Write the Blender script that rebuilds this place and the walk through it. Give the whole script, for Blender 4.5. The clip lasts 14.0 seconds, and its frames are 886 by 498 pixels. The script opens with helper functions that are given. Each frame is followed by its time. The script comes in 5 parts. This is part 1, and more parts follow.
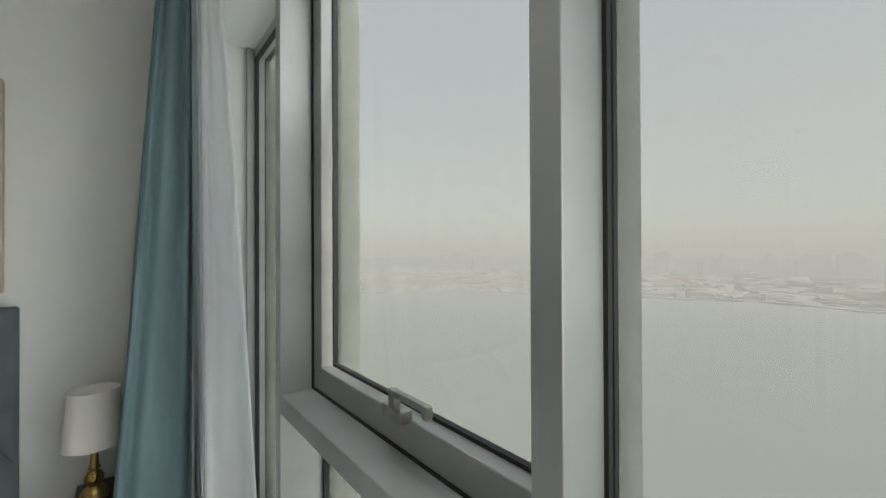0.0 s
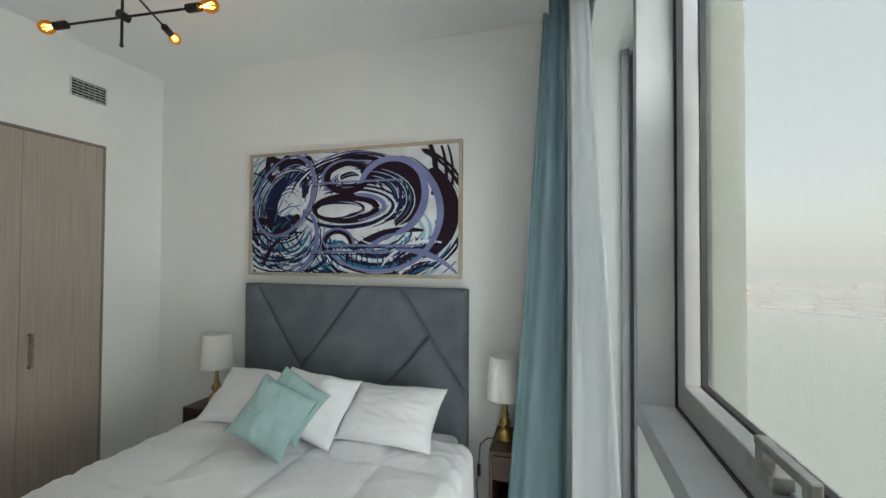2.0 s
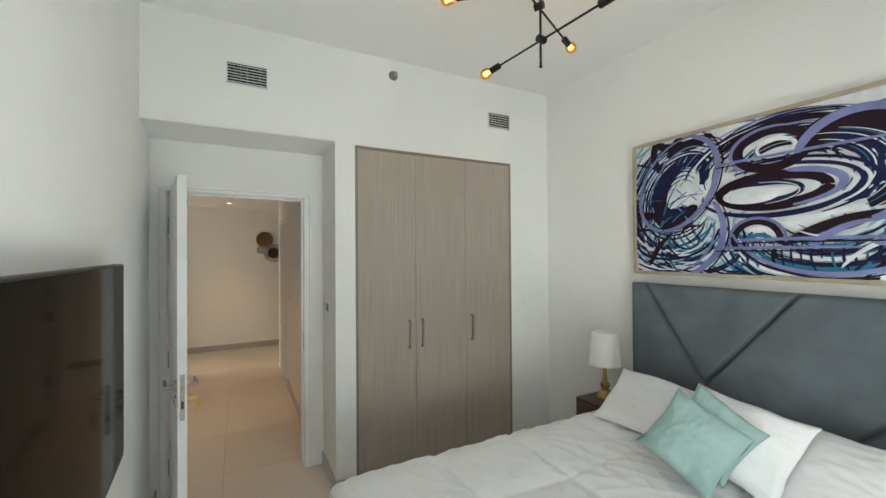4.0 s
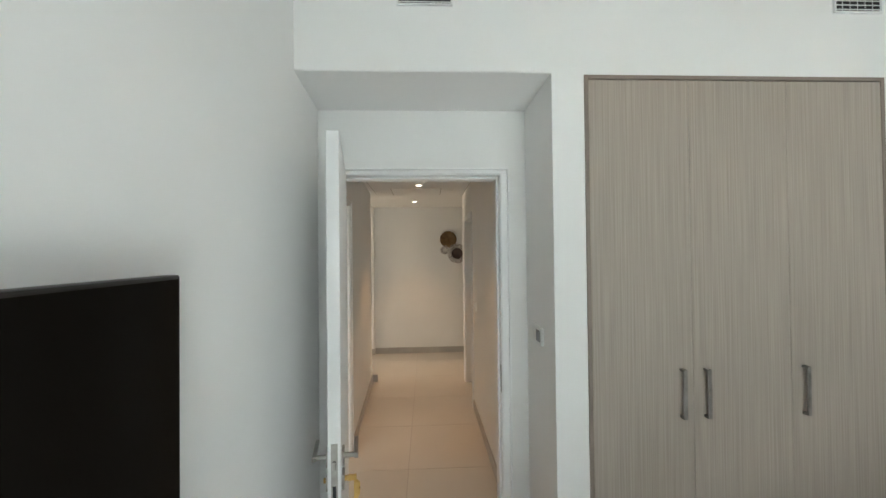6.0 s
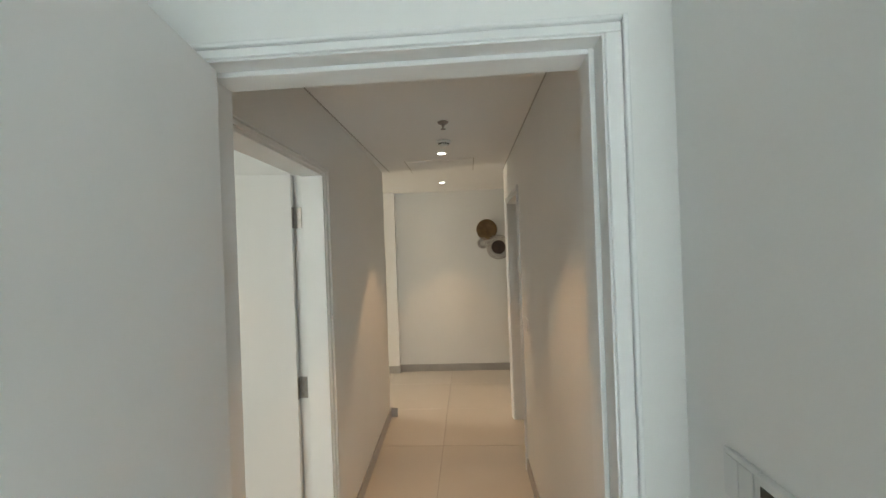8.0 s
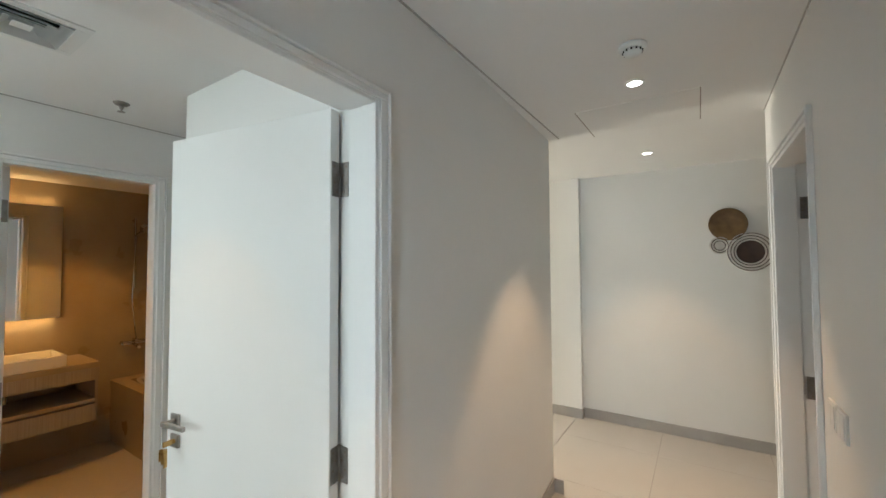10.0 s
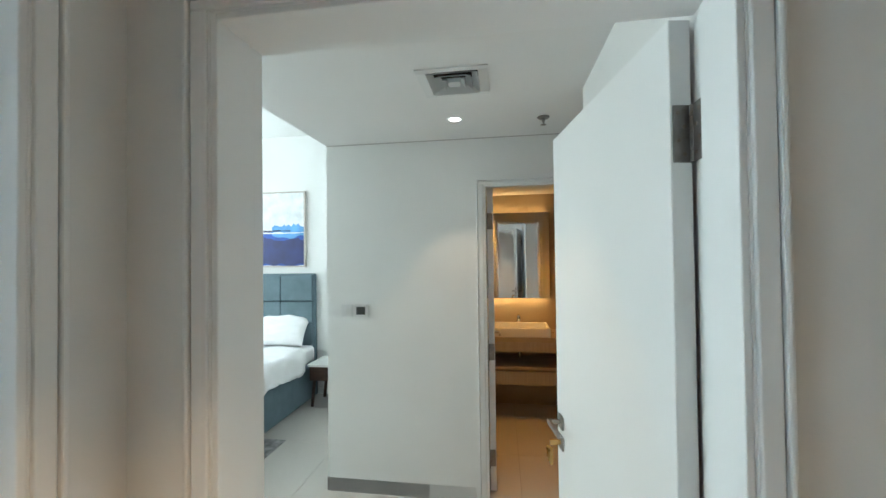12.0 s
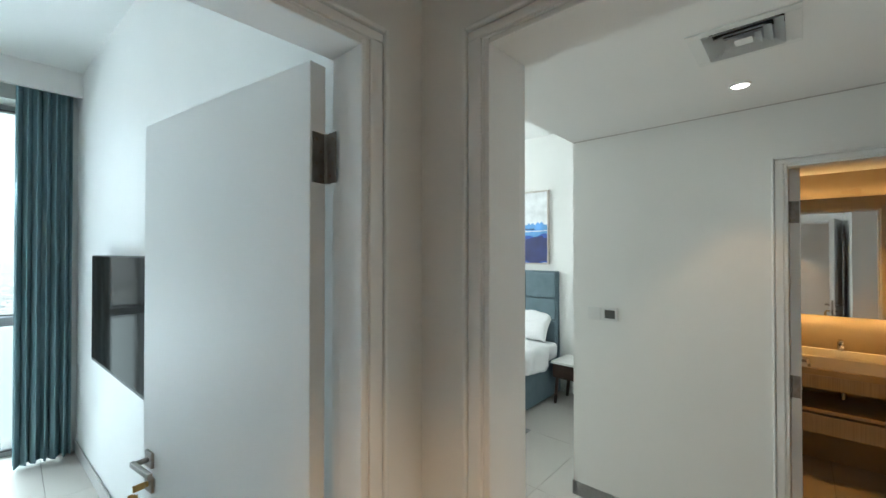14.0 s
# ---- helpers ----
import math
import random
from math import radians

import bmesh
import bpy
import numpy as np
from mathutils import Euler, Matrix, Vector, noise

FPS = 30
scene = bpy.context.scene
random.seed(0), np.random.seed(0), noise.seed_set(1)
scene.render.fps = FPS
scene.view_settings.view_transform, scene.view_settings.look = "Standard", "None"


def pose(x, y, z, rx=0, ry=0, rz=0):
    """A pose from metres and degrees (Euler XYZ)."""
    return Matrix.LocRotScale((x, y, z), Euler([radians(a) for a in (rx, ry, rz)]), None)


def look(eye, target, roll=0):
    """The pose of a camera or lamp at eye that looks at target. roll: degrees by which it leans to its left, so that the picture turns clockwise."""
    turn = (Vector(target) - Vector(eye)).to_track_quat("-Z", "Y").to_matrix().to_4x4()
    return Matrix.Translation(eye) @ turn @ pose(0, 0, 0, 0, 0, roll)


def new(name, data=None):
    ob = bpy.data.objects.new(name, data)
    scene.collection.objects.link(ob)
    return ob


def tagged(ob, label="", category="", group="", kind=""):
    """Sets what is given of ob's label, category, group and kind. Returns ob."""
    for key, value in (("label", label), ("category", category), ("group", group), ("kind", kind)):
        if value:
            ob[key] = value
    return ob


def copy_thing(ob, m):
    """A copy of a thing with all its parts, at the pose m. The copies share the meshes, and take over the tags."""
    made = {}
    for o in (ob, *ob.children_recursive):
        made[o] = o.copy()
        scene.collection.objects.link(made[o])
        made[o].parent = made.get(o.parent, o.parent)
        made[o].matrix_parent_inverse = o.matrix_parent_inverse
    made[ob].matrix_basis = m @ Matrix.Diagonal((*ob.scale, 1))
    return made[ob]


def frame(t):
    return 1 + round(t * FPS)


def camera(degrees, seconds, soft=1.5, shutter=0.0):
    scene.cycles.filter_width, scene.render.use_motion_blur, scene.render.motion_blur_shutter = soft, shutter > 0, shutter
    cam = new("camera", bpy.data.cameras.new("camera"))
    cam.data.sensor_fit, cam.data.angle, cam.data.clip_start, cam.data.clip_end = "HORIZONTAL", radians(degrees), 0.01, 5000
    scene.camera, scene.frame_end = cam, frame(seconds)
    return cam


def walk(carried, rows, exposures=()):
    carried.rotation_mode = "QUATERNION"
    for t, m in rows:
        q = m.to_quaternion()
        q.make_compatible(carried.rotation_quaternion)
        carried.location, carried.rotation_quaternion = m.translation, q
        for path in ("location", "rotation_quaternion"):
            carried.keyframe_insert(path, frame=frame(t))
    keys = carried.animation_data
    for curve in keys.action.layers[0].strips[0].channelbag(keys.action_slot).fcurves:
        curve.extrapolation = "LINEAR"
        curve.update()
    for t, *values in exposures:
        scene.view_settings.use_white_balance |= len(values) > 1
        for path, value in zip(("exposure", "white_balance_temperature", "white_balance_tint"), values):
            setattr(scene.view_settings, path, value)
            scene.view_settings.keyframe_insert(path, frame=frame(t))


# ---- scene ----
cam = camera(96.8, 14.0)
PATH = [
    (0, (3.049, 0.563, 1.735), (4.309, 2.117, 1.746), -0.2),
    (0.5, (3.174, 0.588, 1.730), (4.055, 2.383, 1.751), -0.2),
    (1, (3.224, 0.598, 1.724), (3.659, 2.550, 1.756), -0.3),
    (1.5, (3.249, 0.590, 1.724), (3.221, 2.590, 1.748), -0.1),
    (2, (3.232, 0.567, 1.711), (2.684, 2.491, 1.747), 0.3),
    (2.5, (3.194, 0.549, 1.699), (2.224, 2.297, 1.740), 0.3),
    (3, (3.119, 0.548, 1.694), (1.803, 2.054, 1.73), 0.1),
    (3.5, (2.999, 0.478, 1.719), (1.438, 1.729, 1.739), -0.3),
    (4, (2.858, 0.507, 1.725), (1.086, 1.435, 1.741), -0.4),
    (4.2, (2.786, 0.537, 1.704), (0.94, 1.308, 1.734), -0.4),
    (6.5, (1.371, 0.579, 1.74), (-0.628, 0.612, 1.744), -1.1),
    (7, (1.022, 0.611, 1.765), (-0.977, 0.578, 1.757), -1.7),
    (7.2, (0.879, 0.62, 1.763), (-1.12, 0.557, 1.758), -1.9),
    (9.3, (-0.403, 0.762, 1.625), (-2.364, 0.373, 1.676), -0.5),
    (9.5, (-0.548, 0.762, 1.62), (-2.46, 0.178, 1.681), -0.6),
    (10, (-0.817, 0.745, 1.644), (-2.491, -0.347, 1.716), -0.3),
    (10.5, (-1.032, 0.625, 1.643), (-2.301, -0.919, 1.719), 0.0),
    (11, (-1.153, 0.582, 1.668), (-1.944, -1.255, 1.682), -1.3),
    (11.5, (-1.289, 0.57, 1.675), (-1.483, -1.421, 1.700), -0.9),
    (12, (-1.348, 0.59, 1.686), (-1.052, -1.387, 1.717), -0.7),
    (12.5, (-1.384, 0.575, 1.693), (-0.752, -1.322, 1.724), -0.3),
    (13, (-1.366, 0.578, 1.697), (-0.492, -1.221, 1.723), -0.2),
    (13.5, (-1.31, 0.579, 1.707), (-0.221, -1.098, 1.726), -0.2),
    (14, (-1.29, 0.582, 1.707), (0.056, -0.897, 1.726), -0.0),
]
walk(cam, [(t, look(eye, target, roll)) for t, eye, target, roll in PATH],
     exposures=[(0.0, 4.25, 6600, 9), (0.6, 4.15, 6600, 9), (1.5, 4.52, 6650, 8), (2.0, 4.6, 6350, 7), (2.5, 4.9, 6550, 4), (3.0, 5.03, 6550, 6), (4.0, 5.1, 6500, 6), (6.4, 5.25, 6200, 6), (7.2, 5.2, 6300, 4), (9.3, 5.75, 5450, 1), (10.5, 5.72, 5380, 0), (11.5, 5.8, 5160, -4), (14.0, 5.55, 5410, -2)])

# ---- world, sun, daylight, lamps ----
world = bpy.data.worlds.new("sky")
scene.world = world
world.use_nodes = True
wn = world.node_tree
wbg = wn.nodes["Background"]
wsky = wn.nodes.new("ShaderNodeTexSky")
wsky.sky_type = 'NISHITA'
wsky.sun_disc = False
wsky.sun_elevation = radians(45)
wsky.sun_rotation = radians(182)
wsky.air_density = 1.0
wsky.dust_density = 3.0
wsky.ozone_density = 1.0
# thick pale haze over the sky: warm at the horizon, cooler above
wtc = wn.nodes.new("ShaderNodeTexCoord")
wsep = wn.nodes.new("ShaderNodeSeparateXYZ")
wn.links.new(wtc.outputs["Generated"], wsep.inputs[0])
wramp = wn.nodes.new("ShaderNodeValToRGB")
wramp.color_ramp.elements[0].position, wramp.color_ramp.elements[1].position = 0.0, 0.7
wramp.color_ramp.elements[0].color, wramp.color_ramp.elements[1].color = (4.0, 3.85, 3.55, 1), (3.45, 3.65, 3.7, 1)
wn.links.new(wsep.outputs["Z"], wramp.inputs[0])
wmix = wn.nodes.new("ShaderNodeMixRGB")
wmix.inputs[0].default_value = 0.85
wn.links.new(wsky.outputs[0], wmix.inputs[1])
wn.links.new(wramp.outputs[0], wmix.inputs[2])
wn.links.new(wmix.outputs[0], wbg.inputs[0])
wbg.inputs[1].default_value = 0.15

sun_data = bpy.data.lights.new("sun", 'SUN')
sun_data.energy = 1.5
sun_data.angle = radians(12.0)
sun_data.color = (1.0, 0.94, 0.85)
sun = new("sun", sun_data)
sun.matrix_world = look((-2, -59, 60), (0, 0, 0))


def window_light(name, m, sx, sy, watts, color=(0.86, 0.94, 1.0)):
    d = bpy.data.lights.new(name, 'AREA')
    d.shape, d.size, d.size_y, d.energy, d.color = 'RECTANGLE', sx, sy, watts, color
    o = new(name, d)
    o.matrix_world = m
    return o


def spot(name, x, y, z, watts, color=(1.0, 0.58, 0.28), cone=80, blend=0.6):
    d = bpy.data.lights.new(name, 'SPOT')
    d.energy, d.color, d.spot_size, d.spot_blend, d.shadow_soft_size = watts, color, radians(cone), blend, 0.03
    o = new(name, d)
    o.matrix_world = look((x, y, z), (x, y + 0.0001, 0))
    return o


# daylight from sky and water in the bedroom window's opening: the low panes, the southern pane and the bay behind the sheer
window_light("daylight_low_panes", look((3.765, 1.24, 0.56), (0, 1.24, 0.56)), 1.65, 0.98, 2.4, (0.97, 1.0, 0.98))
window_light("daylight_high_pane", look((3.70, 1.45, 2.83), (1.7, 1.6, 0.6)), 0.98, 0.10, 1.0, (0.97, 1.0, 0.99))
window_light("daylight_south_pane", look((3.565, 0.415, 1.55), (1.9, 2.1, 0.6)), 0.13, 2.4, 0.45, (0.97, 1.0, 0.99))
window_light("daylight_north_bay", look((3.765, 2.78, 1.6), (0, 2.78, 1.6)), 0.5, 2.4, 1.0, (0.93, 0.98, 1.0))
# daylight of the second bedroom's window and of the living room's window, both outside the view
window_light("daylight_bedroom_two", look((3.55, -2.3, 1.7), (0, -2.3, 1.4)), 3.2, 2.6, 2.75, (1.0, 0.94, 0.83))
window_light("daylight_living_room", look((-4.4, -5.85, 1.5), (-4.4, 0, 1.5)), 1.2, 2.2, 3.9, (1.0, 0.80, 0.60))

# ---- materials ----


def material(name, color, rough=0.5, metal=0.0, spec=0.5):
    m = bpy.data.materials.new(name)
    m.use_nodes = True
    b = m.node_tree.nodes["Principled BSDF"]
    b.inputs["Base Color"].default_value = (*color, 1)
    b.inputs["Roughness"].default_value = rough
    b.inputs["Metallic"].default_value = metal
    b.inputs["Specular IOR Level"].default_value = spec
    return m


def add(m, kind, **values):
    n = m.node_tree.nodes.new(kind)
    for key, v in values.items():
        n.inputs[key].default_value = v
    return n


def wire(m, a, b):
    m.node_tree.links.new(a, b)


def varied(m, lo, hi, scale=(1, 1, 1), noise_scale=3.0, detail=6.0, bump=0.0, bump_scale=None, rough=None):
    """Colour between lo and hi by noise stretched by scale, with fine relief of its own."""
    nt = m.node_tree
    b = nt.nodes["Principled BSDF"]
    tc = add(m, "ShaderNodeTexCoord")
    mp = add(m, "ShaderNodeMapping", Scale=scale)
    wire(m, tc.outputs["Object"], mp.inputs[0])
    nz = add(m, "ShaderNodeTexNoise", Scale=noise_scale, Detail=detail)
    wire(m, mp.outputs[0], nz.inputs["Vector"])
    rp = add(m, "ShaderNodeValToRGB")
    rp.color_ramp.elements[0].position, rp.color_ramp.elements[1].position = 0.3, 0.7
    rp.color_ramp.elements[0].color, rp.color_ramp.elements[1].color = (*lo, 1), (*hi, 1)
    wire(m, nz.outputs[0], rp.inputs[0])
    wire(m, rp.outputs[0], b.inputs["Base Color"])
    if bump:
        n2 = add(m, "ShaderNodeTexNoise", Scale=bump_scale or noise_scale * 20, Detail=4.0)
        wire(m, mp.outputs[0], n2.inputs["Vector"])
        bp = add(m, "ShaderNodeBump", Strength=bump, Distance=0.01)
        wire(m, n2.outputs[0], bp.inputs["Height"])
        wire(m, bp.outputs[0], b.inputs["Normal"])
    if rough:
        mr = add(m, "ShaderNodeMapRange")
        mr.inputs[3].default_value, mr.inputs[4].default_value = rough
        wire(m, nz.outputs[0], mr.inputs[0])
        wire(m, mr.outputs[0], b.inputs["Roughness"])
    return m


PAINT = varied(material("wall_paint", (0.78, 0.78, 0.76), 0.6), (0.76, 0.765, 0.75), (0.80, 0.80, 0.785), noise_scale=1.3, bump=0.04, bump_scale=160)
CEIL = varied(material("ceiling_paint", (0.8, 0.8, 0.79), 0.7), (0.77, 0.77, 0.76), (0.8, 0.8, 0.79), noise_scale=1.0, bump=0.03, bump_scale=180)
GLOSS_WHITE = varied(material("white_lacquer", (0.8, 0.81, 0.8), 0.55), (0.78, 0.79, 0.785), (0.81, 0.815, 0.81), noise_scale=2.0, bump=0.012, bump_scale=60)
TILE = varied(material("porcelain_tile", (0.6, 0.56, 0.5), 0.25), (0.53, 0.50, 0.455), (0.57, 0.54, 0.495), noise_scale=1.2, detail=8)
GROUT = varied(material("grout", (0.36, 0.33, 0.3), 0.9), (0.33, 0.30, 0.27), (0.39, 0.36, 0.33), noise_scale=9)
SKIRT = varied(material("skirting_tile", (0.42, 0.4, 0.38), 0.35), (0.36, 0.345, 0.33), (0.43, 0.415, 0.395), noise_scale=4, detail=8)
LAMINATE = varied(material("greige_wood_laminate", (0.4, 0.34, 0.28), 0.5), (0.305, 0.262, 0.22), (0.41, 0.355, 0.30), scale=(26, 26, 0.3), noise_scale=6.0, detail=10, bump=0.08, bump_scale=60)
LAMDARK = material("laminate_edge", (0.22, 0.18, 0.15), 0.5)
STEEL = varied(material("satin_nickel", (0.5, 0.48, 0.45), 0.32, 1.0), (0.30, 0.285, 0.26), (0.43, 0.41, 0.38), noise_scale=30, rough=(0.25, 0.4))
DARKSTEEL = varied(material("dark_brushed_nickel", (0.28, 0.265, 0.245), 0.35, 1.0), (0.23, 0.215, 0.20), (0.33, 0.31, 0.29), noise_scale=30, rough=(0.3, 0.45))
CHROME = material("chrome", (0.5, 0.5, 0.5), 0.15, 1.0)
ALU = varied(material("grey_powder_coated_aluminium", (0.37, 0.38, 0.38), 0.42, 0.3), (0.34, 0.35, 0.35), (0.40, 0.41, 0.41), noise_scale=5, bump=0.01, bump_scale=300)
FIN = varied(material("pale_facade_cladding", (0.70, 0.72, 0.67), 0.6), (0.68, 0.70, 0.65), (0.73, 0.75, 0.70), noise_scale=2)
RUBBER = material("black_rubber_gasket", (0.012, 0.012, 0.014), 0.6)
BLACK = varied(material("matt_black_metal", (0.018, 0.016, 0.015), 0.45, 0.6), (0.014, 0.013, 0.012), (0.03, 0.027, 0.025), noise_scale=20)
TEAL = varied(material("teal_curtain_cloth", (0.16, 0.3, 0.33), 0.85), (0.16, 0.25, 0.275), (0.21, 0.31, 0.34), scale=(1, 1, 0.2), noise_scale=9, bump=0.15, bump_scale=220)
GREYCLOTH = varied(material("slate_grey_upholstery", (0.11, 0.13, 0.145), 0.9), (0.085, 0.10, 0.115), (0.12, 0.14, 0.155), noise_scale=6, bump=0.25, bump_scale=350)
LINEN = varied(material("white_cotton", (0.8, 0.8, 0.81), 0.85), (0.79, 0.795, 0.80), (0.82, 0.82, 0.83), noise_scale=5, bump=0.08, bump_scale=240)
MINT = varied(material("mint_velvet", (0.24, 0.42, 0.4), 0.7), (0.25, 0.385, 0.37), (0.33, 0.465, 0.45), noise_scale=7, bump=0.2, bump_scale=260)
BRASS = varied(material("antique_brass", (0.55, 0.38, 0.15), 0.28, 1.0), (0.42, 0.27, 0.09), (0.6, 0.42, 0.17), noise_scale=12, rough=(0.2, 0.4))
WALNUT = varied(material("dark_walnut", (0.045, 0.025, 0.018), 0.35), (0.03, 0.016, 0.012), (0.07, 0.038, 0.026), scale=(2, 12, 12), noise_scale=4, detail=8, bump=0.05)
GOLDFRAME = varied(material("champagne_frame", (0.5, 0.43, 0.32), 0.4, 0.5), (0.42, 0.36, 0.27), (0.56, 0.49, 0.37), noise_scale=9)
PLASTIC = material("white_plastic", (0.72, 0.73, 0.72), 0.35)
SCREEN = material("black_glass_screen", (0.006, 0.005, 0.004), 0.06, 0.0, 0.012)
# near-black that stands in for shade inside slots and ducts
DARK = material("cavity_shade_black", (0.02, 0.02, 0.02), 0.9)
STONE = varied(material("beige_stone_tile", (0.42, 0.36, 0.28), 0.3), (0.33, 0.265, 0.175), (0.41, 0.34, 0.235), noise_scale=3, detail=8, rough=(0.2, 0.4))
CERAMIC = material("white_ceramic", (0.8, 0.8, 0.78), 0.12)
MIRROR = material("mirror_silver", (0.85, 0.85, 0.85), 0.02, 1.0)
CORD = material("black_cord", (0.02, 0.02, 0.02), 0.5)
RUG = varied(material("grey_rug", (0.2, 0.2, 0.2), 0.95), (0.12, 0.12, 0.12), (0.4, 0.39, 0.38), noise_scale=14, bump=0.5, bump_scale=120)

SHADE = material("white_fabric_shade", (0.8, 0.78, 0.75), 0.9)
SHADE.node_tree.nodes["Principled BSDF"].inputs["Subsurface Weight"].default_value = 0.0
SHEER = bpy.data.materials.new("white_sheer")
SHEER.use_nodes = True
_b = SHEER.node_tree.nodes["Principled BSDF"]
_b.inputs["Base Color"].default_value = (0.86, 0.87, 0.88, 1)
_b.inputs["Roughness"].default_value = 0.9
_t = add(SHEER, "ShaderNodeBsdfTranslucent", Color=(0.93, 0.95, 0.96, 1))
_m = add(SHEER, "ShaderNodeMixShader", Fac=0.68)
wire(SHEER, _b.outputs[0], _m.inputs[1])
wire(SHEER, _t.outputs[0], _m.inputs[2])
wire(SHEER, _m.outputs[0], SHEER.node_tree.nodes["Material Output"].inputs[0])


def glass_material(name, color, rough=0.0):
    """A thin pane: tinted see-through with a mirror-like gloss on top."""
    m = bpy.data.materials.new(name)
    m.use_nodes = True
    nt = m.node_tree
    nt.nodes.remove(nt.nodes["Principled BSDF"])
    tr = add(m, "ShaderNodeBsdfTransparent", Color=(*color, 1))
    gl = add(m, "ShaderNodeBsdfGlossy", Roughness=rough)
    mx = add(m, "ShaderNodeMixShader", Fac=0.008)
    wire(m, tr.outputs[0], mx.inputs[1])
    wire(m, gl.outputs[0], mx.inputs[2])
    wire(m, mx.outputs[0], nt.nodes["Material Output"].inputs[0])
    return m


# strong tint added to dim the outdoors to the room's brightness
GLASS = glass_material("view_dimming_glass", (0.225, 0.229, 0.226))
BULBGLASS = glass_material("amber_bulb_glass", (1.0, 0.62, 0.25))


def emitter(name, color, strength):
    m = bpy.data.materials.new(name)
    m.use_nodes = True
    nt = m.node_tree
    nt.nodes.remove(nt.nodes["Principled BSDF"])
    e = add(m, "ShaderNodeEmission", Color=(*color, 1), Strength=strength)
    wire(m, e.outputs[0], nt.nodes["Material Output"].inputs[0])
    return m


FILAMENT = emitter("glowing_filament", (1.0, 0.52, 0.14), 1.2)
LAMPGLOW = emitter("downlight_diffuser", (1.0, 0.86, 0.68), 0.35)

# ---- mesh tools ----


def mesh_of(bm, name, mat, smooth=False):
    me = bpy.data.meshes.new(name)
    bm.normal_update()
    bm.to_mesh(me)
    bm.free()
    if mat:
        for one in (mat if isinstance(mat, (list, tuple)) else [mat]):
            me.materials.append(one)
    if smooth:
        me.shade_smooth()
    return me


def part(name, bm, mat, parent=None, label="", smooth=False):
    o = new(name, mesh_of(bm, name, mat, smooth))
    if parent:
        o.parent = parent
    if label:
        o["label"] = label
    return o


def empty(name, m, label, category, group="", kind=""):
    o = new(name)
    o.matrix_world = m
    o.empty_display_size = 0.1
    return tagged(o, label, category, group, kind)


def cuboid(bm, x0, x1, y0, y1, z0, z1, bevel=0.0, seg=2):
    """Adds a box, bevelled if asked, to bm."""
    g = bmesh.ops.create_cube(bm, size=1.0)
    vs = g["verts"]
    for v in vs:
        v.co = Vector(((x0 + x1) / 2 + v.co.x * (x1 - x0), (y0 + y1) / 2 + v.co.y * (y1 - y0), (z0 + z1) / 2 + v.co.z * (z1 - z0)))
    if bevel:
        es = list({e for v in vs for e in v.link_edges})
        bmesh.ops.bevel(bm, geom=es, offset=bevel, segments=seg, affect='EDGES', profile=0.5)
    return bm


def box(*a, bevel=0.0, seg=2):
    return cuboid(bmesh.new(), *a, bevel=bevel, seg=seg)


def lathe(rows, seg=32):
    """A turned body about z from (radius, height) rows; closed where the radius is 0."""
    bm = bmesh.new()
    rings = []
    for r, z in rows:
        if r <= 1e-6:
            rings.append([bm.verts.new((0, 0, z))])
        else:
            rings.append([bm.verts.new((r * math.cos(2 * math.pi * i / seg), r * math.sin(2 * math.pi * i / seg), z)) for i in range(seg)])
    for a, b in zip(rings, rings[1:]):
        for i in range(seg):
            j = (i + 1) % seg
            q = [a[i % len(a)], a[j % len(a)], b[j % len(b)], b[i % len(b)]]
            q = list(dict.fromkeys(q))
            if len(q) > 2:
                bm.faces.new(q)
    bmesh.ops.recalc_face_normals(bm, faces=bm.faces)
    return bm


def rod(bm, p, q, r, seg=12):
    """A round bar from p to q, added to bm."""
    p, q = Vector(p), Vector(q)
    d = q - p
    m = Matrix.Translation((p + q) / 2) @ d.to_track_quat('Z', 'Y').to_matrix().to_4x4()
    bmesh.ops.create_cone(bm, cap_ends=True, segments=seg, radius1=r, radius2=r, depth=d.length, matrix=m)
    return bm


def tube(points, r, seg=8):
    """A bent bar through points."""
    bm = bmesh.new()
    for a, b in zip(points, points[1:]):
        rod(bm, a, b, r, seg)
    for p in points[1:-1]:
        bmesh.ops.create_icosphere(bm, subdivisions=1, radius=r * 1.0, matrix=Matrix.Translation(p))
    return bm


def structure(name, bm, mat, label, category):
    return tagged(part(name, bm, mat), label, category, kind="structure")


def slab(bm, axis, lo, hi, a, b, z0, z1, holes=()):
    """A wall along axis ('x' or 'y'), lo..hi thick, a..b long, with openings (a, b, z0, z1)."""
    cuts = sorted({a, b, *[h[0] for h in holes], *[h[1] for h in holes]})
    for p, q in zip(cuts, cuts[1:]):
        mid = (p + q) / 2
        zs = [(z0, z1)]
        for h in holes:
            if h[0] < mid < h[1]:
                zs = [(z0, h[2]), (h[3], z1)]
        for u, v in zs:
            if v - u > 1e-4:
                if axis == 'x':
                    cuboid(bm, p, q, lo, hi, u, v)
                else:
                    cuboid(bm, lo, hi, p, q, u, v)
    return bm

# ---- large structure: floors, walls, ceilings ----
N, ZT, LOW, LOW2 = 3.13, 3.21, 2.53, 2.49
DOOR = 2.172
XR, XC = -0.475, -0.60   # the recess's door wall, bedroom side and corridor side
YS, YS2 = -0.10, -0.26   # the corridor's south wall, both faces
YN = 1.09
END = -5.2
YB, YB2 = -2.115, -2.24  # the bathroom's door wall, both faces

